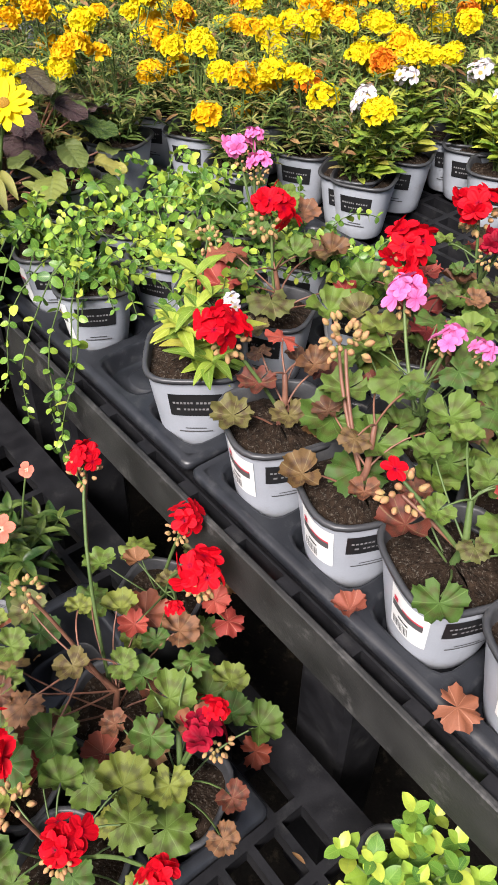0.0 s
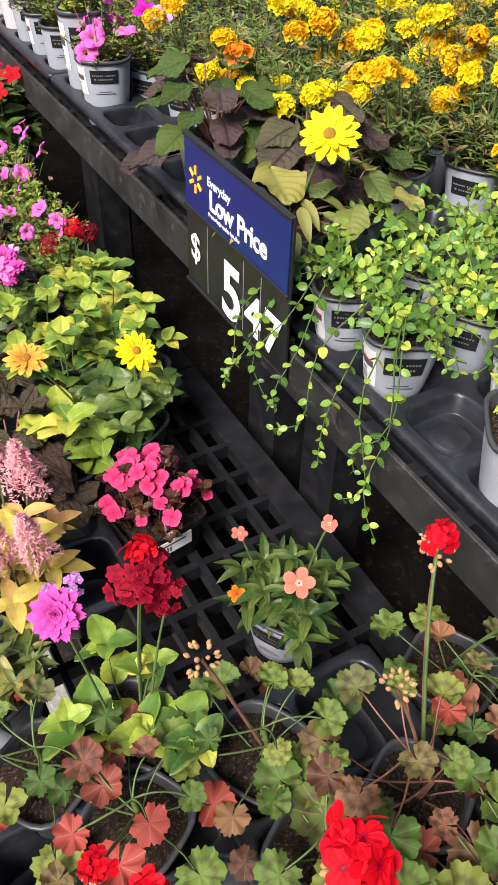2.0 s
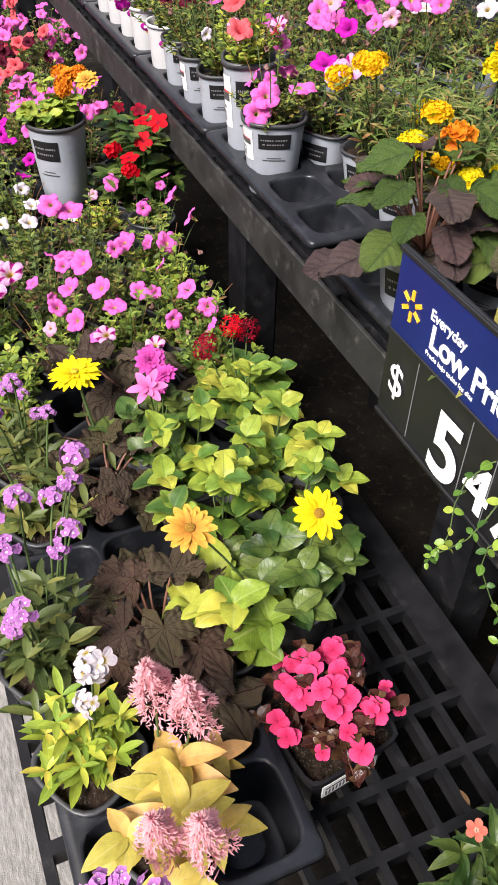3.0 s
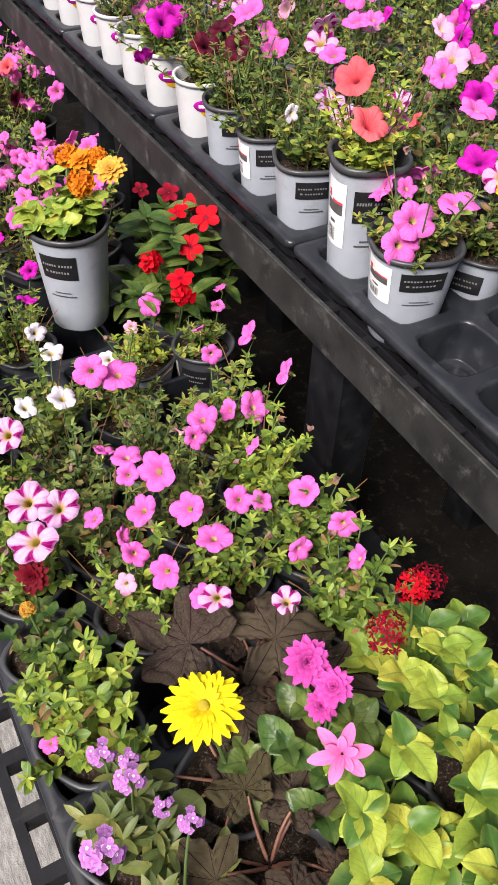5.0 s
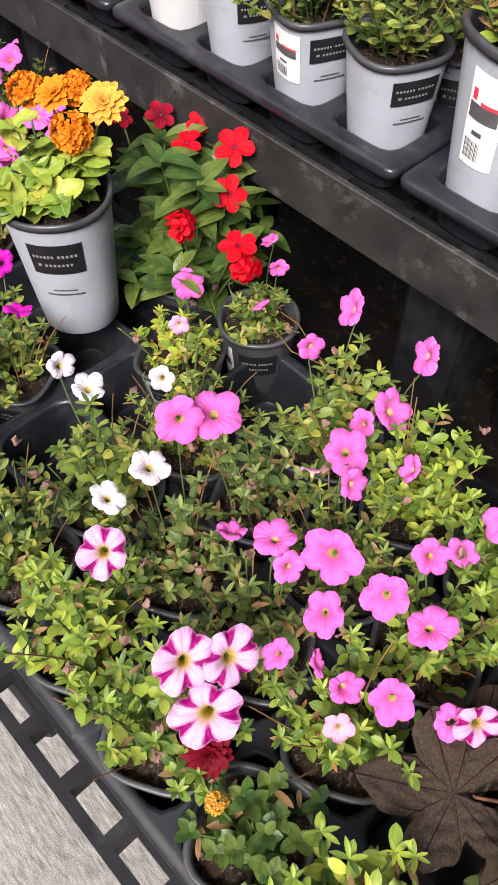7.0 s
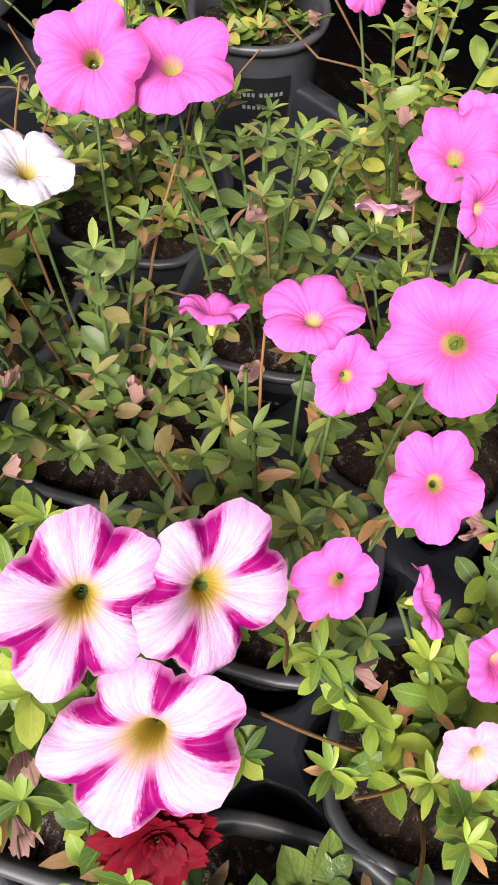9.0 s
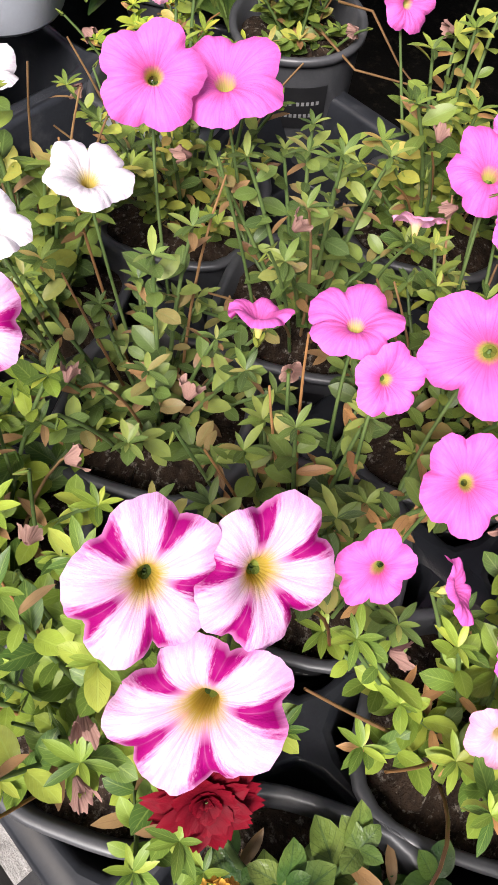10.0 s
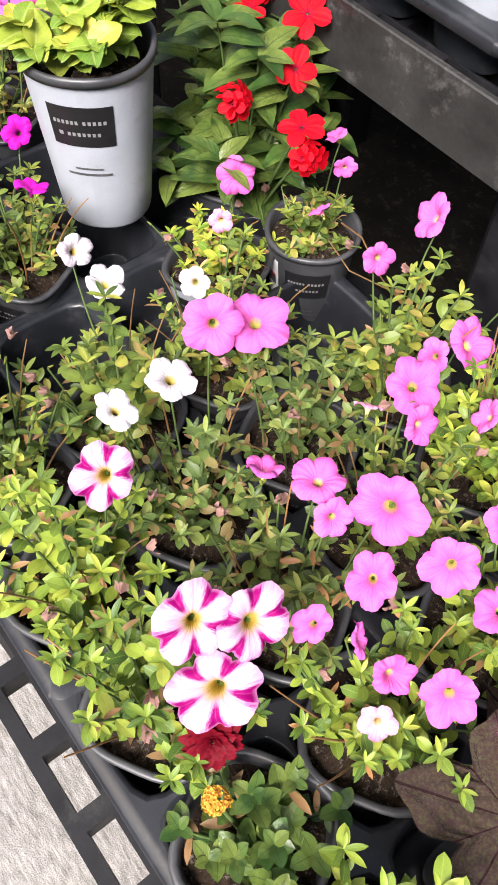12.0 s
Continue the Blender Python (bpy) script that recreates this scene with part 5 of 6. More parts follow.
big_leaves("potted_gerbera", "bright yellow gerbera daisy over broad leaves", -1.563, -0.024, B, rng, 8, 0.045, "olive_leaf", 0.06, 0.04, shapes=("long", "broad"), flowers=[(-1.593, -0.042, 0.728, 0.078, "gerbera", "yellow")], green=0.1)
leafy("potted_angelonia", "lilac angelonia with narrow olive leaves", "plant", -1.563, -0.142, B, rng, "narrow", "olive_leaf", 0.038, 10, 0.05, 0.09, 8, flowers=[(-1.602, -0.144, 0.72, 0.03, "lips", "violet"), (-1.585, -0.124, 0.715, 0.022, "lips", "violet"), (-1.529, -0.113, 0.72, 0.022, "lips", "violet"), (-1.507, -0.176, 0.76, 0.04, "lips", "violet"), (-1.545, -0.135, 0.77, 0.03, "lips", "violet")], dry=0.04)
leafy("potted_dahlia", "pink dahlia with dark green toothed leaves", "plant", -1.53, 0.066, B, rng, "broad", "dark_leaf", 0.042, 9, 0.07, 0.09, 5, flowers=[(-1.59, 0.077, 0.72, 0.052, "dahlia", "dahlia_pink"), (-1.556, 0.087, 0.715, 0.042, "dahlia", "dahlia_pink"), (-1.55, 0.07, 0.70, 0.035, "dahlia", "dahlia_pink"), (-1.48, 0.041, 0.76, 0.056, "lily", "geranium_pink")])
leafy("potted_pentas", "red star-flowered pentas in a pale-rimmed pot", "plant", -1.563, 0.225, B, rng, "broad", "coleus_leaf", 0.05, 9, 0.08, 0.09, 5, "grey", [(-1.572, 0.162, 0.735, 0.05, "stars", "darkred"), (-1.603, 0.218, 0.74, 0.042, "stars", "red"), (-1.611, 0.25, 0.72, 0.045, "stars", "darkred")])
for px, py, n in ((-1.446, 0.092, 6), (-1.43, 0.213, 6), (-1.329, 0.092, 5), (-1.32, 0.213, 5)):
    leafy("potted_coleus", "leafy plant with yellowing green toothed leaves", "plant", px, py, B, rng, "broad", "coleus_leaf", 0.050, n, 0.08, 0.125, 3, "grey", r=0.055, rosette=5)
leafy("potted_angelonia", "lilac angelonia spikes with narrow leaves", "plant", -1.446, -0.142, B, rng, "narrow", "olive_leaf", 0.046, 12, 0.07, 0.10, 8, flowers=[(-1.47, -0.19, 0.75, 0.03, "lips", "violet"), (-1.50, -0.10, 0.74, 0.025, "lips", "violet")])
big_leaves("potted_coral_bells", "coral bells with bronze veined lobed leaves", -1.47, -0.03, B, rng, 10, 0.040, "maple_leaf", 0.075, 0.05, shapes=("maple", "maple_b"), green=0.0)
leafy("potted_angelonia", "tall lilac angelonia with drooping flower spikes", "plant", -1.20, -0.185, B, rng, "narrow", "olive_leaf", 0.048, 14, 0.08, 0.13, 8, flowers=[(-1.354, -0.089, 0.78, 0.045, "lips", "violet"), (-1.345, -0.105, 0.755, 0.035, "lips", "violet"), (-1.277, -0.203, 0.78, 0.042, "lips", "violet"), (-1.262, -0.195, 0.755, 0.036, "lips", "violet"), (-1.302, -0.17, 0.79, 0.034, "lips", "violet"), (-1.291, -0.133, 0.785, 0.034, "lips", "violet"), (-1.245, -0.125, 0.77, 0.036, "lips", "violet"), (-1.25, -0.14, 0.745, 0.03, "lips", "violet"), (-1.147, -0.195, 0.78, 0.036, "lips", "violet"), (-1.155, -0.205, 0.755, 0.034, "lips", "violet")])
big_leaves("potted_coral_bells", "coral bells with dark purple glossy leaves", -1.185, -0.045, LOW, rng, 22, 0.038, "maple_leaf", 0.085, 0.08, shapes=("maple", "maple_b"), place=((-1.09, -0.01, 0.60, 0.055, 10), (-1.12, -0.015, 0.63, 0.05, -40)), green=0.0)
leafy("potted_daisy", "yellow African daisies over broad green leaves", "plant", -1.19, 0.15, LOW, rng, "broad", "dark_leaf", 0.052, 8, 0.10, 0.09, 4, "dark", [(-1.193, 0.172, 0.734, 0.066, "daisy", "yellow"), (-1.193, 0.003, 0.779, 0.062, "daisy", "apricot")], rosette=3, normal=None)
leafy("potted_coleus", "lime-leaved plant with broad toothed leaves", "plant", -1.16, 0.04, LOW, rng, "broad", "lime_leaf", 0.062, 5, 0.07, 0.09, 3, "dark", rosette=4)
leafy("potted_celosia", "pink feathery celosia with pale yellow leaves", "plant", -0.945, -0.11, B, rng, "long", "celosia_leaf", 0.062, 7, 0.075, 0.12, 4, wide=1.5, flowers=[(-1.03, -0.093, 0.735, 0.095, "plume", "plume"), (-1.0, -0.064, 0.73, 0.098, "plume", "plume"), (-0.895, -0.13, 0.735, 0.088, "plume", "plume"), (-0.878, -0.094, 0.735, 0.092, "plume", "plume")], normal=(0.1, -0.1, 1))
leafy("potted_snapdragon", "white snapdragon with light green leaves", "plant", -1.06, -0.17, B, rng, "narrow", "lime_leaf", 0.04, 12, 0.05, 0.12, 9, flowers=[(-1.063, -0.146, 0.775, 0.05, "umbel_b", "w"), (-1.04, -0.16, 0.755, 0.035, "umbel_b", "w")])
leafy("potted_nemesia", "lilac nemesia with drooping olive leaves", "plant", -0.83, -0.185, LOW, rng, "long", "olive_leaf", 0.045, 12, 0.06, 0.07, 6, "grey", [(-0.869, -0.192, 0.76, 0.036, "lips", "violet"), (-0.849, -0.149, 0.765, 0.036, "lips", "violet"), (-0.86, -0.17, 0.775, 0.03, "lips", "violet"), (-0.784, -0.076, 0.77, 0.03, "lips", "violet"), (-0.80, -0.10, 0.75, 0.026, "lips", "violet")])


def begonia(x, y):
    e = thing("potted_begonia", x, y, LOW + 0.001, "rose-pink begonia with bronze leaves in a square black pot", "plant")
    q = profile([(0.001, 0.002, 2), (0.052, 0.002, 8), (0.053, 0.004, 9), (0.062, 0.078, 9), (0.066, 0.079, 9), (0.066, 0.088, 9), (0.062, 0.088, 9), (0.060, 0.07, 9)], 48)
    part("pot", make_mesh("pot", *q[:2], ["bench"], q[2], smooth=False), e, "square black plastic pot", pose(0, 0, 0, 0, 0, 8))
    q = profile([(0.001, 0.075, 2), (0.0605, 0.072, 9)], 48)
    part("soil", make_mesh("soil", *q[:2], ["soil"], q[2]), e, "dark potting soil", pose(0, 0, 0, 0, 0, 8))
    q = box(0.0635, 0.0652, -0.048, 0.03, 0.048, 0.074)
    tag = part("tag", make_mesh("tag", *q[:2], ["paper"], smooth=False), e, "white price tag with grey bars", pose(0, 0, 0, 0, 0, 8))
    q = joined([box(0.0653, 0.0657, -0.044 + i * 0.005, -0.0415 + i * 0.005, 0.052, 0.062) for i in range(8)] + [box(0.0653, 0.0657, -0.044, 0.02, 0.065, 0.068)])
    part("tag_print", make_mesh("tag_print", *q[:2], ["ink"], smooth=False), tag)
    bush(e, rng, 0.074, 30, 0.080, 0.09, "begonia", "begonia_leaf", 0.022, 8, 0.05, 3, "stem_red")
    for k in range(34):
        a, t = k * 2.39996 + rng.uniform(-0.5, 0.5), math.sqrt((k + 0.5) / 34) * rng.uniform(0.75, 1.15)
        p = (0.078 * t * math.cos(a), 0.078 * t * math.sin(a), 0.178 - 0.060 * t * t + rng.uniform(-0.012, 0.01))
        bloom(e, rng, "begonia", "rose", p, rng.uniform(0.009, 0.017), None, (p[0] * 0.7, p[1] * 0.7, 0.08), "stem_red", thick=0.0009)


begonia(-1.012, 0.105)
leafy("potted_impatiens", "salmon impatiens with drooping striped leaves in a grey pot", "plant", -0.762, 0.192, LOW + 0.001, rng, "long", "dark_leaf", 0.050, 14, 0.078, 0.095, 6, "grey", droop=0.55, flowers=[(-0.718, 0.179, 0.69, 0.042, "five", "salmon"), (-0.75, 0.24, 0.735, 0.022, "begonia", "salmon"), (-0.80, 0.14, 0.72, 0.022, "five", "salmon"), (-0.76, 0.115, 0.66, 0.024, "five", "orange")], rosette=5, r=0.05, h=0.10)
leafy("potted_dianthus", "red dianthus cluster over broad lime leaves", "plant", -0.69, -0.06, LOW + 0.001, rng, "broad", "coleus_leaf", 0.052, 5, 0.10, 0.12, 3, "dark", [(-0.723, -0.02, 0.82, 0.085, "cluster", "darkred"), (-0.735, -0.01, 0.838, 0.05, "umbel_b", "red"), (-0.70, 0.0, 0.80, 0.05, "cluster", "darkred"), (-0.718, -0.111, 0.824, 0.056, "dahlia", "dahlia_pink")])

# geraniums
G = LOW + 0.006
geranium(-0.34, 0.184, G, rng, 15, [(-0.312, 0.209, 0.74, 0.060, "umbel", "darkred"), (-0.318, 0.225, 0.757, 0.035, "umbel_b", "red")], rust=0.15, height=0.11, size=0.026, skew=(-0.05, 0.05))
geranium(-0.57, 0.318, LOW + 0.001, rng, 14, [(-0.444, 0.296, 0.79, 0.072, "umbel", "red"), (-0.507, 0.323, 0.795, 0.056, "umbel_b", "red"), (-0.455, 0.27, 0.73, 0.03, "umbel_b", "red")], rust=0.35, red=0.2, skew=(0.08, -0.03), size=0.024)
geranium(-0.465, 0.184, G, rng, 17, [(-0.49, 0.129, 0.836, 0.03, "buds", "bud"), (-0.59, 0.254, 0.87, 0.048, "umbel_b", "red"), (-0.588, 0.25, 0.85, 0.035, "buds", "bud")], rust=0.65, red=0.08, height=0.15, size=0.032, radius=0.10, skew=(-0.03, -0.04), label="geranium with rusty brown leaves and unopened buds")
geranium(-0.59, 0.055, G, rng, 13, [(-0.625, 0.0, 0.79, 0.034, "buds", "bud")], rust=0.12, red=0.15, size=0.026, radius=0.085)
geranium(-0.465, 0.055, G, rng, 11, [(-0.40, 0.032, 0.79, 0.090, "umbel", "red")], rust=0.1, size=0.028)
geranium(-0.34, -0.07, G, rng, 13, [(-0.458, -0.132, 0.785, 0.06, "umbel", "red"), (-0.40, -0.05, 0.77, 0.036, "buds", "bud")], rust=0.1, red=0.2, size=0.030)
geranium(-0.34, 0.055, G, rng, 12, [(-0.29, 0.051, 0.78, 0.055, "umbel_b", "red"), (-0.225, 0.10, 0.765, 0.045, "umbel_b", "red"), (-0.35, 0.03, 0.765, 0.034, "buds", "bud")], rust=0.08, size=0.03)
geranium(-0.69, -0.17, G - 0.005, rng, 14, [], rust=0.3, size=0.026)
geranium(-0.59, -0.10, LOW, rng, 12, [(-0.505, -0.16, 0.77, 0.04, "umbel_b", "red")], rust=0.3, red=0.2, size=0.026)
leafy("potted_parsley_leaf", "bright green small-leaved plant in a tray", "plant", -0.12, 0.309, LOW + 0.001, rng, "small", "vinca_leaf", 0.026, 16, 0.07, 0.09, 7)

# beyond the petunias
e = thing("potted_zinnia", -2.394, 0.118, LOW + 0.125, "tall grey pot of orange and yellow double flowers", "plant")
pot(e, "grey", 0.062, 0.184, 2.2, -42.0, False, sunk=0.2)
bush(e, rng, 0.165, 14, 0.066, 0.085, "broad", "lime_leaf", 0.034, 7, -0.1, 4)
for fx, fy, fz, d, s, c in ((-2.483, 0.158, 0.865, 0.04, "marigold", "orange"), (-2.436, 0.166, 0.88, 0.048, "dahlia", "orange"), (-2.371, 0.142, 0.875, 0.042, "marigold", "orange"), (-2.385, 0.195, 0.88, 0.052, "dahlia", "apricot"), (-2.424, 0.188, 0.88, 0.036, "marigold", "orange")):
    p = Vector((fx + 2.394, fy - 0.118, fz - LOW - 0.125))
    bloom(e, rng, s, c, p, d * 0.52, None, (p.x * 0.5, p.y * 0.5, 0.15))
leafy("potted_impatiens", "red impatiens with dark green leaves", "plant", -2.37, 0.28, LOW, rng, "long", "dark_leaf", 0.062, 20, 0.11, 0.20, 9, "dark", wide=1.35, flowers=[(-2.332, 0.333, 0.788, 0.052, "five", "red"), (-2.295, 0.212, 0.757, 0.050, "umbel_b", "red"), (-2.288, 0.283, 0.77, 0.044, "five", "red"), (-2.399, 0.312, 0.77, 0.042, "five", "red"), (-2.2, 0.224, 0.75, 0.045, "umbel_b", "red"), (-2.215, 0.23, 0.77, 0.045, "five", "red"), (-2.5, 0.288, 0.77, 0.032, "five", "darkred"), (-2.469, 0.328, 0.77, 0.042, "five", "darkred"), (-2.421, 0.35, 0.77, 0.032, "five", "red")])
runner = petunia(-2.225, 0.272, LOW + 0.001, [(-2.259, 0.32, 0.70, 0.026, "ps"), (-2.212, 0.292, 0.70, 0.024, "ps"), (-2.20, 0.25, 0.68, 0.026, "ps")], rng, "dark", stems=14, radius=0.045, height=0.05, turn=-45, sticker=True, r=0.050, h=0.128, square=2.2)
for ends in (((0.02, 0.0, 0.13), (0.07, -0.01, 0.125), (0.115, -0.005, 0.135), (0.15, 0.005, 0.14)), ((0.03, 0.01, 0.15), (0.07, 0.0, 0.165), (0.10, 0.0, 0.14), (0.125, 0.0, 0.13))):
    q = tube([Vector(p) for p in ends], 0.0011, 0.0006, 6)
    part("dry_runner", make_mesh("dry_runner", *q[:2], ["dry"], q[2]), runner, "thin dry brown runner")
petunia(-2.26, 0.17, B, [(-2.265, 0.195, 0.70, 0.04, "ps"), (-2.222, 0.144, 0.70, 0.024, "qs")], rng, "grey", "lime_leaf", radius=0.06, height=0.07, stems=14, dry=0.2)
petunia(-2.383, 0.0, B, [(-2.451, 0.054, 0.70, 0.034, "m"), (-2.37, 0.026, 0.70, 0.034, "ms")], rng)


def any_petunia(x, y, z, colours, count, spread=0.09, up=(0.16, 0.24), **more):
    rows = []
    for k in range(count):
        a, t = rng.uniform(0, 6.28), math.sqrt(rng.random())
        rows.append((x + spread * t * math.cos(a), y + spread * t * math.sin(a), z + rng.uniform(*up), rng.uniform(0.034, 0.050), colours[rng.randint(len(colours))] + ("s" if rng.random() < 0.3 else "")))
    return petunia(x, y, z, rows, rng, **more)


for px, py, cols, n in ((-2.265, -0.168, "w", 1), (-2.383, -0.11, "p", 0), (-2.51, -0.168, "pm", 4), (-2.51, -0.05, "m", 4), (-2.627, -0.168, "p", 4), (-2.627, -0.05, "m", 3), (-2.627, 0.10, "p", 5), (-2.627, 0.22, "p", 6), (-2.743, -0.168, "p", 5), (-2.743, -0.05, "pm", 5), (-2.743, 0.07, "p", 5), (-2.743, 0.183, "p", 5), (-2.86, -0.168, "p", 4), (-2.86, -0.05, "m", 4), (-2.86, 0.066, "p", 5), (-2.86, 0.183, "p", 7), (-2.80, 0.30, "p", 4), (-2.977, -0.05, "d", 6), (-2.977, 0.066, "k", 7), (-2.977, 0.183, "p", 4), (-3.123, -0.05, "d", 5), (-3.123, 0.066, "d", 7), (-3.123, 0.183, "d", 4), (-3.24, 0.066, "p", 5), (-3.24, 0.183, "k", 7), (-3.24, 0.30, "p", 4), (-3.357, 0.066, "p", 6), (-3.357, 0.183, "p", 8), (-3.503, 0.066, "k", 6), (-3.503, 0.183, "p", 8), (-3.62, 0.066, "m", 6), (-3.62, 0.183, "k", 7), (-3.74, 0.183, "p", 7), (-3.50, 0.30, "p", 7), (-3.35, 0.30, "p", 5)):
    any_petunia(px, py, B, cols, n, up=(0.19, 0.25), stems=16)

# ---------------------------------------------------------------- plants on the raised bench
U = HIGH + 0.008
UW = HIGH_WEST + 0.0085
for cx in (0.221, -0.309, -0.839):
    tray(cx, 0.51, HIGH + 0.001, SHALLOW, "shallow dark plastic tray on the raised bench")
for cx in (-1.352, -1.871, -2.364, -2.858, -3.352):
    tray(cx, 0.491, HIGH_WEST + 0.001, DEEP, "deep dark plastic tray with round-cornered cells on the raised bench")
for cx in (0.221, -0.309, -0.839):
    tray(cx, 0.80, HIGH + 0.001, SHALLOW, "shallow dark plastic tray on the raised bench")
for cx in (-1.377, -1.91, -2.44, -2.97):
    tray(cx, 0.80, HIGH_WEST + 0.001, SHALLOW, "shallow dark plastic tray on the raised bench")

leafy("potted_snapdragon", "lime-leaved snapdragon in a light grey pot", "plant", -0.652, 0.445, U, rng, "long", "lime_leaf", 0.058, 6, 0.05, 0.11, 6, "grey", [(-0.60, 0.46, 0.98, 0.03, "umbel_b", "w"), (-0.70, 0.50, 1.0, 0.03, "buds", "bud")], r=0.060, h=0.12, square=4.0, sticker=False, turn=-38)
geranium(-0.496, 0.445, U, rng, 9, [(-0.535, 0.40, 1.0, 0.075, "umbel", "red")], "grey", rust=0.6, red=0.35, size=0.024, radius=0.05, height=0.09, skew=(-0.02, 0.03), turn=-22, r=0.060, h=0.12, sticker=True, sunk=0.18, label="red geranium with rusty leaves in a light grey pot")
geranium(-0.371, 0.445, U, rng, 8, [(-0.47, 0.50, 0.99, 0.04, "buds", "bud"), (-0.44, 0.48, 1.0, 0.045, "buds", "bud")], "grey", rust=0.5, red=0.25, size=0.023, radius=0.06, skew=(-0.02, 0.05), turn=-22, r=0.060, h=0.12, sticker=True, sunk=0.18, label="geranium with pinkish buds in a stickered grey pot")
geranium(-0.246, 0.445, U, rng, 11, [(-0.308, 0.417, 0.97, 0.028, "five", "red"), (-0.30, 0.425, 0.94, 0.042, "buds", "bud")], "grey", rust=0.25, size=0.025, radius=0.06, skew=(-0.02, 0.04), turn=-22, r=0.060, h=0.12, sticker=True, sunk=0.18)
geranium(-0.121, 0.445, U, rng, 7, [(-0.14, 0.44, 0.93, 0.03, "buds", "bud")], "grey", rust=0.5, red=0.3, size=0.026, radius=0.06, skew=(0, 0.05), turn=-22, r=0.060, h=0.12, sticker=True, sunk=0.18)
geranium(0.047, 0.445, U, rng, 12, [], "grey", rust=0.2, size=0.026, radius=0.06, skew=(0, 0.05), turn=-22, r=0.060, h=0.12, sticker=True, sunk=0.18)
geranium(-0.40, 0.56, U, rng, 24, [(-0.473, 0.601, 1.0, 0.06, "umbel_b", "geranium_pink"), (-0.389, 0.578, 0.995, 0.045, "umbel_b", "geranium_pink"), (-0.359, 0.593, 0.99, 0.04, "umbel_b", "geranium_pink")], "grey", rust=0.05, red=0.0, size=0.034, radius=0.10, height=0.11, label="pink geranium with broad green leaves")
geranium(-0.52, 0.69, U, rng, 16, [(-0.544, 0.673, 1.0, 0.085, "umbel", "red"), (-0.51, 0.65, 0.98, 0.05, "umbel_b", "red")], "grey", rust=0.4, red=0.2)
geranium(-0.54, 0.83, U, rng, 16, [(-0.558, 0.828, 1.0, 0.085, "umbel", "red"), (-0.50, 0.80, 0.98, 0.06, "umbel", "darkred")], "grey", rust=0.3, red=0.2)
geranium(-0.69, 0.60, U, rng, 12, [(-0.71, 0.611, 1.0, 0.080, "umbel", "red")], "grey", rust=0.5, red=0.2)
geranium(-0.84, 0.69, U, rng, 10, [(-0.836, 0.691, 1.0, 0.05, "umbel_b", "geranium_pink"), (-0.874, 0.684, 1.01, 0.06, "umbel", "geranium_pink"), (-0.86, 0.70, 1.03, 0.035, "umbel_b", "geranium_pink")], "grey", rust=0.2, red=0.1, turn=-22, sticker=True)
for px, py in ((-0.26, 0.56), (-0.24, 0.70), (-0.12, 0.57), (-0.10, 0.72), (-0.38, 0.72), (0.02, 0.6)):
    geranium(px, py, U, rng, 15, [(px, py, 1.0, 0.06, "umbel_b", "geranium_pink" if py < 0.65 else "red")], "grey", rust=0.2)
vinca(-0.902, 0.445, U, rng, [(-0.74, 0.30, 0.69), (-0.80, 0.30, 0.70), (-0.86, 0.295, 0.72), (-0.93, 0.29, 0.70), (-0.77, 0.31, 0.75)], turn=-30)
vinca(-1.027, 0.445, U, rng, [(-1.11, 0.28, 0.72), (-1.07, 0.275, 0.70), (-1.0, 0.28, 0.74), (-0.95, 0.29, 0.76)], turn=-30)
for px, py in ((-0.902, 0.572), (-1.027, 0.572), (-0.777, 0.572), (-1.04, 0.70), (-0.92, 0.71), (-0.777, 0.73), (-0.652, 0.73)):
    vinca(px, py, U, rng, [])
big_leaves("potted_daisy", "pale yellow daisy over grey-green lobed leaves", -1.178, 0.433, UW, rng, 22, 0.052, "olive_leaf", 0.07, 0.06, "grey", ("long",), [(-1.118, 0.45, 1.052, 0.085, "daisy", "yellow")], green=0.0)
big_leaves("potted_coral_bells", "coral bells with purple and green lobed leaves", -1.435, 0.440, UW, rng, 28, 0.048, "heuchera_leaf", 0.085, 0.13, "grey", green=0.5, r=0.056, h=0.14, place=((-1.44, 0.36, 0.93, 0.055, -90), (-1.47, 0.36, 0.90, 0.055, -110)))
big_leaves("potted_coral_bells", "coral bells with purple veined leaves behind the sign", -1.294, 0.549, UW, rng, 22, 0.050, "heuchera_leaf", 0.09, 0.13, "grey", green=0.2)
big_leaves("potted_coral_bells", "coral bells with faded pinkish leaves", -1.178, 0.549, UW, rng, 9, 0.04, "olive_leaf", 0.08, 0.07, "grey", green=0.3, place=((-1.22, 0.42, 0.97, 0.06, -10),))

# front row of petunias in grey and white pots
F = UW
petunia(-1.934, 0.433, F, [(-1.913, 0.406, 0.98, 0.05, "p"), (-1.91, 0.389, 0.95, 0.05, "p"), (-1.928, 0.484, 0.98, 0.054, "p"), (-1.998, 0.415, 0.98, 0.046, "ps"), (-2.01, 0.496, 0.98, 0.042, "ps"), (-1.981, 0.445, 0.98, 0.03, "p")], rng, "grey", r=0.0575, h=0.142, sunk=0.36, turn=-22, sticker=True, square=2.6)
petunia(-2.05, 0.433, F, [(-2.076, 0.413, 1.09, 0.055, "k"), (-2.014, 0.4, 1.06, 0.05, "k"), (-2.013, 0.464, 1.05, 0.026, "ks")], rng, "grey", "lime_leaf", r=0.050, h=0.206, sunk=0.25, turn=-22, sticker=True, square=3.0, radius=0.07)
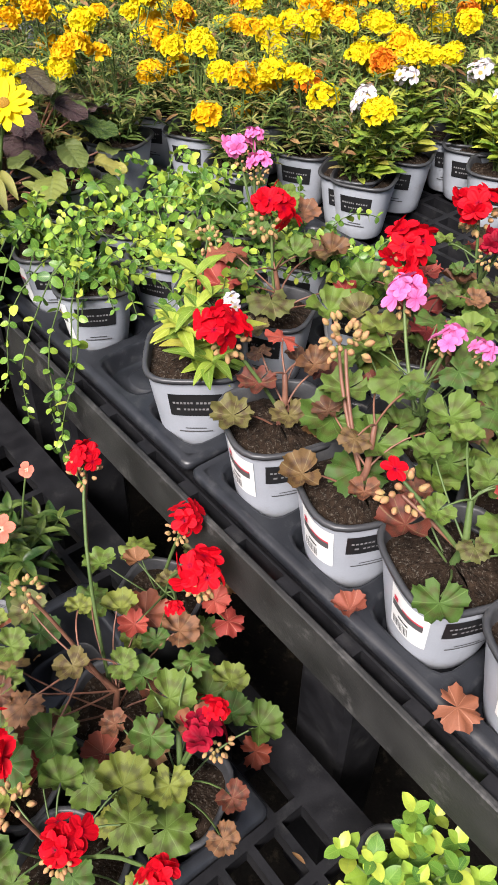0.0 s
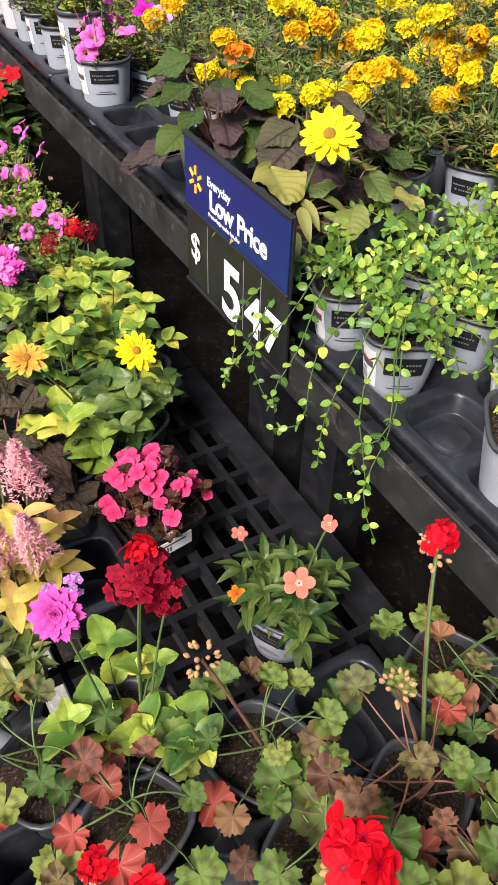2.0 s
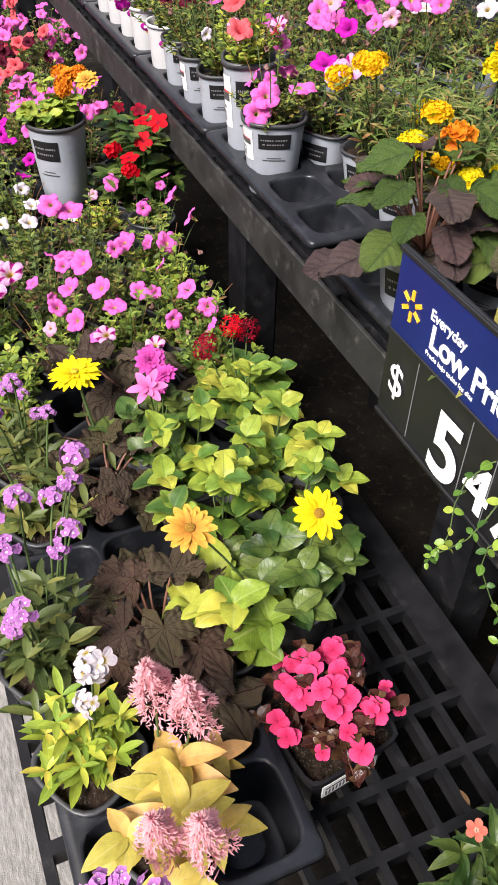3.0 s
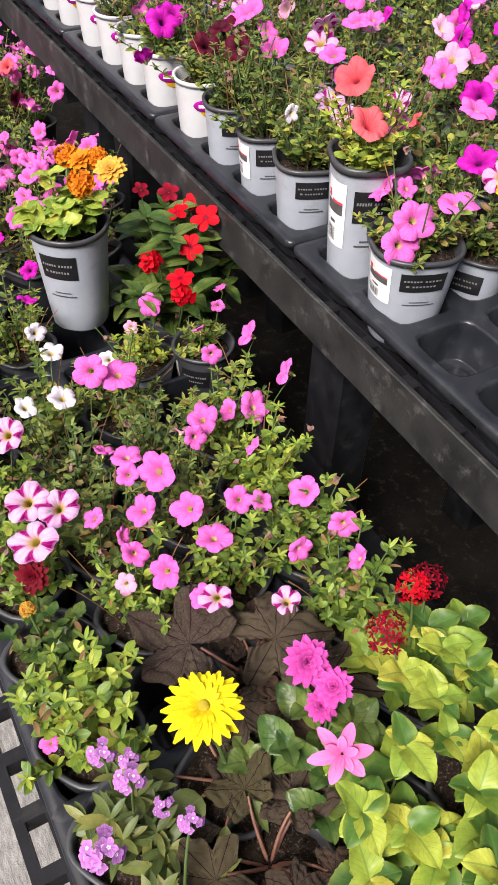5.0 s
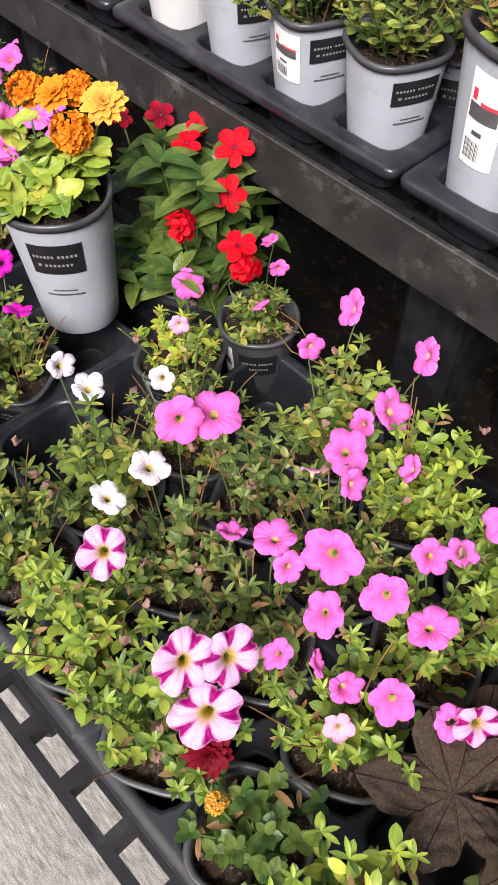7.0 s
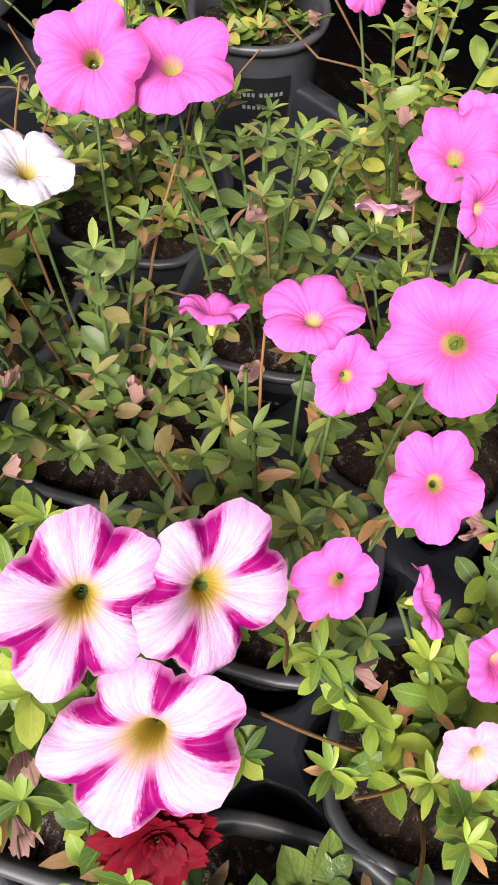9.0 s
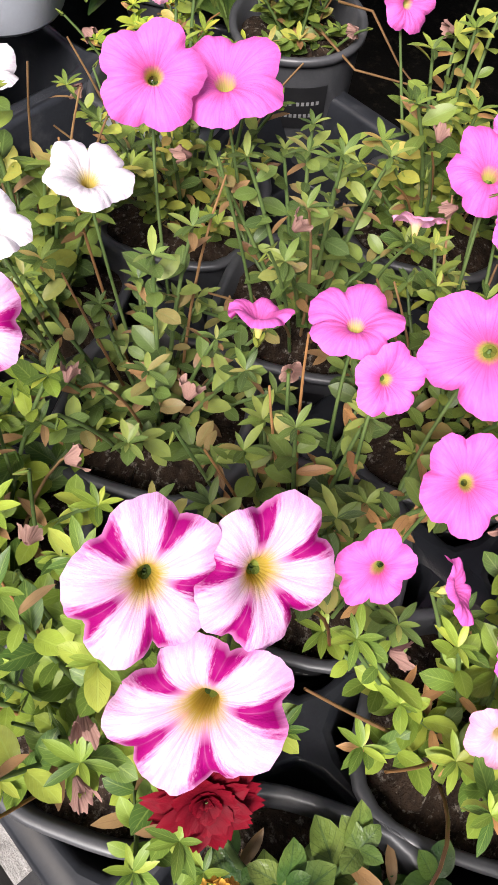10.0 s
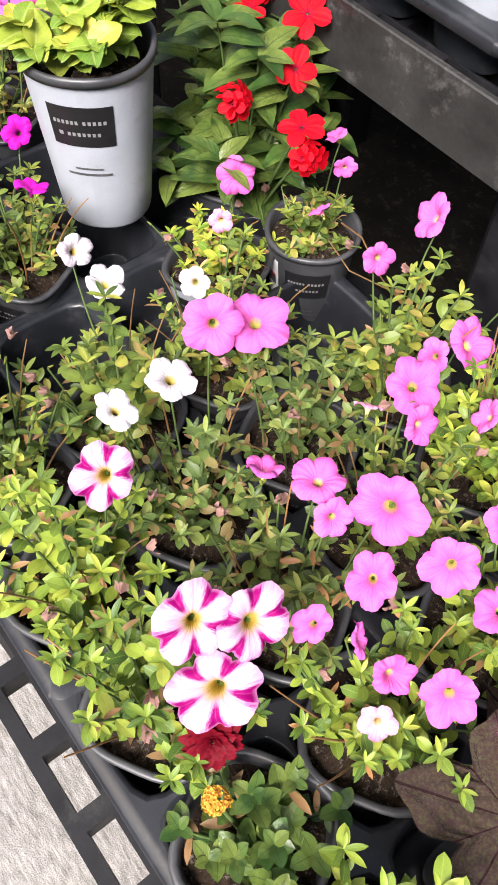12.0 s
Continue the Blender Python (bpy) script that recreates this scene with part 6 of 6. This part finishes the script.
petunia(-2.19, 0.433, F, [(-2.196, 0.403, 1.0, 0.026, "ws"), (-2.164, 0.463, 1.0, 0.036, "cs")], rng, "grey", r=0.050, h=0.142, sunk=0.36, turn=-22, square=2.8)
petunia(-2.306, 0.433, F, [(-2.331, 0.53, 1.04, 0.05, "c")], rng, "grey", r=0.050, h=0.142, sunk=0.36, turn=-22, sticker=True, square=3.4)
petunia(-2.422, 0.433, F, [(-2.464, 0.46, 1.0, 0.05, "d")], rng, "grey", r=0.050, h=0.142, sunk=0.36, turn=-22, square=2.4)
petunia(-2.538, 0.433, F, [(-2.52, 0.43, 0.99, 0.05, "d"), (-2.56, 0.48, 1.0, 0.05, "d")], rng, "white", r=0.050, h=0.142, sunk=0.36, turn=-15, square=2.1)
petunia(-2.684, 0.433, F, [(-2.565, 0.335, 0.97, 0.038, "ms"), (-2.62, 0.40, 1.0, 0.056, "m"), (-2.66, 0.44, 1.0, 0.05, "m")], rng, "white", r=0.050, h=0.142, sunk=0.36, turn=-15, square=2.1)
for k, px in enumerate((-2.80, -2.916, -3.032, -3.178, -3.294)):
    any_petunia(px, 0.433, F, "mpw", 3, kind="white", up=(0.18, 0.24), r=0.050, h=0.142, sunk=0.36, turn=-15, square=2.1, stems=16)
for py, x0, cols in ((0.549, -2.05, "ppc"), (0.69, -2.05, "pmq"), (0.82, -2.1, "ppm"), (0.95, -2.15, "pmw"), (1.09, -2.2, "pwk")):
    for k in range(10):
        any_petunia(x0 - 0.1235 * k, py, UW, cols, 2 + k % 3, kind="grey", up=(0.18, 0.28), height=0.12, stems=16, radius=0.09)
petunia(-1.934, 0.549, UW, [(-1.968, 0.545, 1.0, 0.05, "m"), (-1.915, 0.574, 1.01, 0.05, "c"), (-1.93, 0.545, 1.0, 0.045, "cs")], rng, "grey", height=0.10)

# marigolds
for j, py in enumerate((0.58, 0.72, 0.86, 1.0, 1.14, 1.28, 1.42, 1.56, 1.70, 1.84, 1.98)):
    for k in range(9):
        px = -1.30 - 0.128 * k + 0.05 * (j % 2) + 0.10 * min(j, 3)
        if px < -1.86 and py < 1.1 or (px > -1.2 and py < 0.8):
            continue
        base = UW if px < JOINT else U
        main = ("yellow", "yellow", "gold", "yellow", "yellow", "gold")[rng.randint(6)]
        rows = []
        for i in range(rng.randint(2, 6)):
            a, t = rng.uniform(0, 6.28), math.sqrt(rng.random())
            rows.append((px + 0.085 * t * math.cos(a), py + 0.085 * t * math.sin(a), base + rng.uniform(0.17, 0.27), rng.uniform(0.032, 0.056), main if rng.random() < 0.92 else "orange"))
        marigold(px, py, base, rng, rows, tall=1.15)
for px, py in ((-0.95, 1.13), (-0.90, 1.27), (-0.80, 1.22), (-0.92, 1.0)):
    leafy("potted_snapdragon", "white snapdragon with light green leaves in a grey pot", "plant", px, py, U, rng, "narrow", "lime_leaf", 0.045, 14, 0.05, 0.16, 10, "grey", [(px, py - 0.02, 1.01, 0.055, "umbel_b", "w"), (px - 0.03, py, 0.99, 0.04, "umbel_b", "w")])


# ---------------------------------------------------------------- price sign
def price_sign():
    x0, x1, z0, z1, y = -1.334, -1.014, 0.745, 1.004, 0.333
    e = thing("price_sign", (x0 + x1) / 2, y, z0, "black and blue price sign clipped to the bench", "sign")
    ax = (x0 + x1) / 2
    q = box(x0 - ax, x1 - ax, 0.0, 0.005, 0, z1 - z0, 0.001)
    part("backing", make_mesh("backing", *q[:2], ["black_label"], smooth=False), e, "black plastic backing")
    q = box(x0 - ax + 0.004, x1 - ax - 0.003, -0.0022, -0.0004, 0.142, z1 - z0 - 0.008, 0.0005)
    part("card", make_mesh("card", *q[:2], ["blue"], smooth=False), e, "dark blue printed card")
    for k in (0.0, 0.138, z1 - z0 - 0.006):
        q = box(x0 - ax, x1 - ax, -0.0045, -0.0003, k, k + 0.006, 0.001)
        part("rail", make_mesh("rail", *q[:2], ["black_label"], smooth=False), e)
    for k in (-0.085, 0.033, 0.085):
        q = box(k, k + 0.0012, -0.0012, -0.0003, 0.01, 0.132)
        part("flap_edge", make_mesh("flap_edge", *q[:2], ["silver_ink"], smooth=False), e)

    def words(text, x, z, size, mat, bold=0.0, spacing=1.0):
        c = bpy.data.curves.new("lettering", "FONT")
        c.body, c.size, c.extrude, c.offset, c.space_character = text, size, 0.0003, bold, spacing
        c.materials.append(M[mat])
        part("lettering", c, e, "", pose(x, -0.0028, z, 90, 0, 0))
    words("Everyday", -0.079, 0.204, 0.020, "white_ink", 0.0004)
    words("Low Price", -0.073, 0.168, 0.045, "white_ink", 0.0011, 0.95)
    words("Precio bajo todos los días", -0.076, 0.155, 0.0095, "white_ink", 0.0001)
    words("$", -0.142, 0.055, 0.068, "white_ink", 0.0003)
    words("5", -0.034, 0.012, 0.135, "white_ink", 0.003)
    words("4", 0.044, 0.024, 0.098, "white_ink", 0.002)
    words("7", 0.100, 0.024, 0.098, "white_ink", 0.002)
    for k in range(6):
        a = radians(90 + 60 * k)
        q = box(-0.003, 0.003, -0.0008, 0.0, 0.008, 0.022, 0.001)
        part("spark", make_mesh("spark", *q[:2], ["yellow_ink"], smooth=False), e, "", pose(-0.118, -0.0026, 0.196, 0, 0, 0) @ Matrix.Rotation(a + radians(90), 4, "Y"))
    q = box(-0.02, 0.02, 0.005, 0.03, 0.0, 0.05, 0.002)
    for k in (-0.12, 0.12):
        part("clip", make_mesh("clip", *q[:2], ["black_label"], smooth=False), e, "", pose(k, 0, 0))


price_sign()


# ---------------------------------------------------------------- fallen leaves and tags
def fallen_leaf(x, y, z, size, turn, shape, colour):
    ob = new("fallen_leaf", leaf_mesh(shape, colour))
    ob.matrix_basis = pose(x, y, z, rng.uniform(-25, 25), rng.uniform(-25, 10), turn) @ Matrix.Scale(size, 4)
    tagged(ob, "curled dry brown leaf lying on the bench", "leaf", "fallen leaves")


for fx, fy, fz, fs, ft, sh, co in ((-0.70, 0.135, LOW + 0.018, 0.03, 40, "geranium_c", "geranium_red"), (-0.655, 0.165, LOW + 0.018, 0.032, 200, "geranium_b", "dry"), (-0.73, 0.12, LOW + 0.014, 0.022, 120, "geranium_c", "dry"), (-0.90, 0.24, LOW + 0.006, 0.02, 10, "narrow", "dry"), (-0.36, 0.305, LOW + 0.012, 0.024, 70, "geranium_b", "geranium_red"), (-0.24, 0.27, LOW + 0.008, 0.02, 10, "narrow", "dry"), (-0.30, 0.37, HIGH + 0.045, 0.022, 80, "geranium_c", "geranium_red"), (-0.17, 0.375, HIGH + 0.045, 0.026, 30, "geranium_b", "geranium_red"), (-1.84, 0.40, HIGH + 0.036, 0.012, 60, "narrow", "dry"), (-1.22, -0.09, LOW + 0.008, 0.022, 60, "narrow", "dry")):
    fallen_leaf(fx, fy, fz, fs, ft, sh, co)
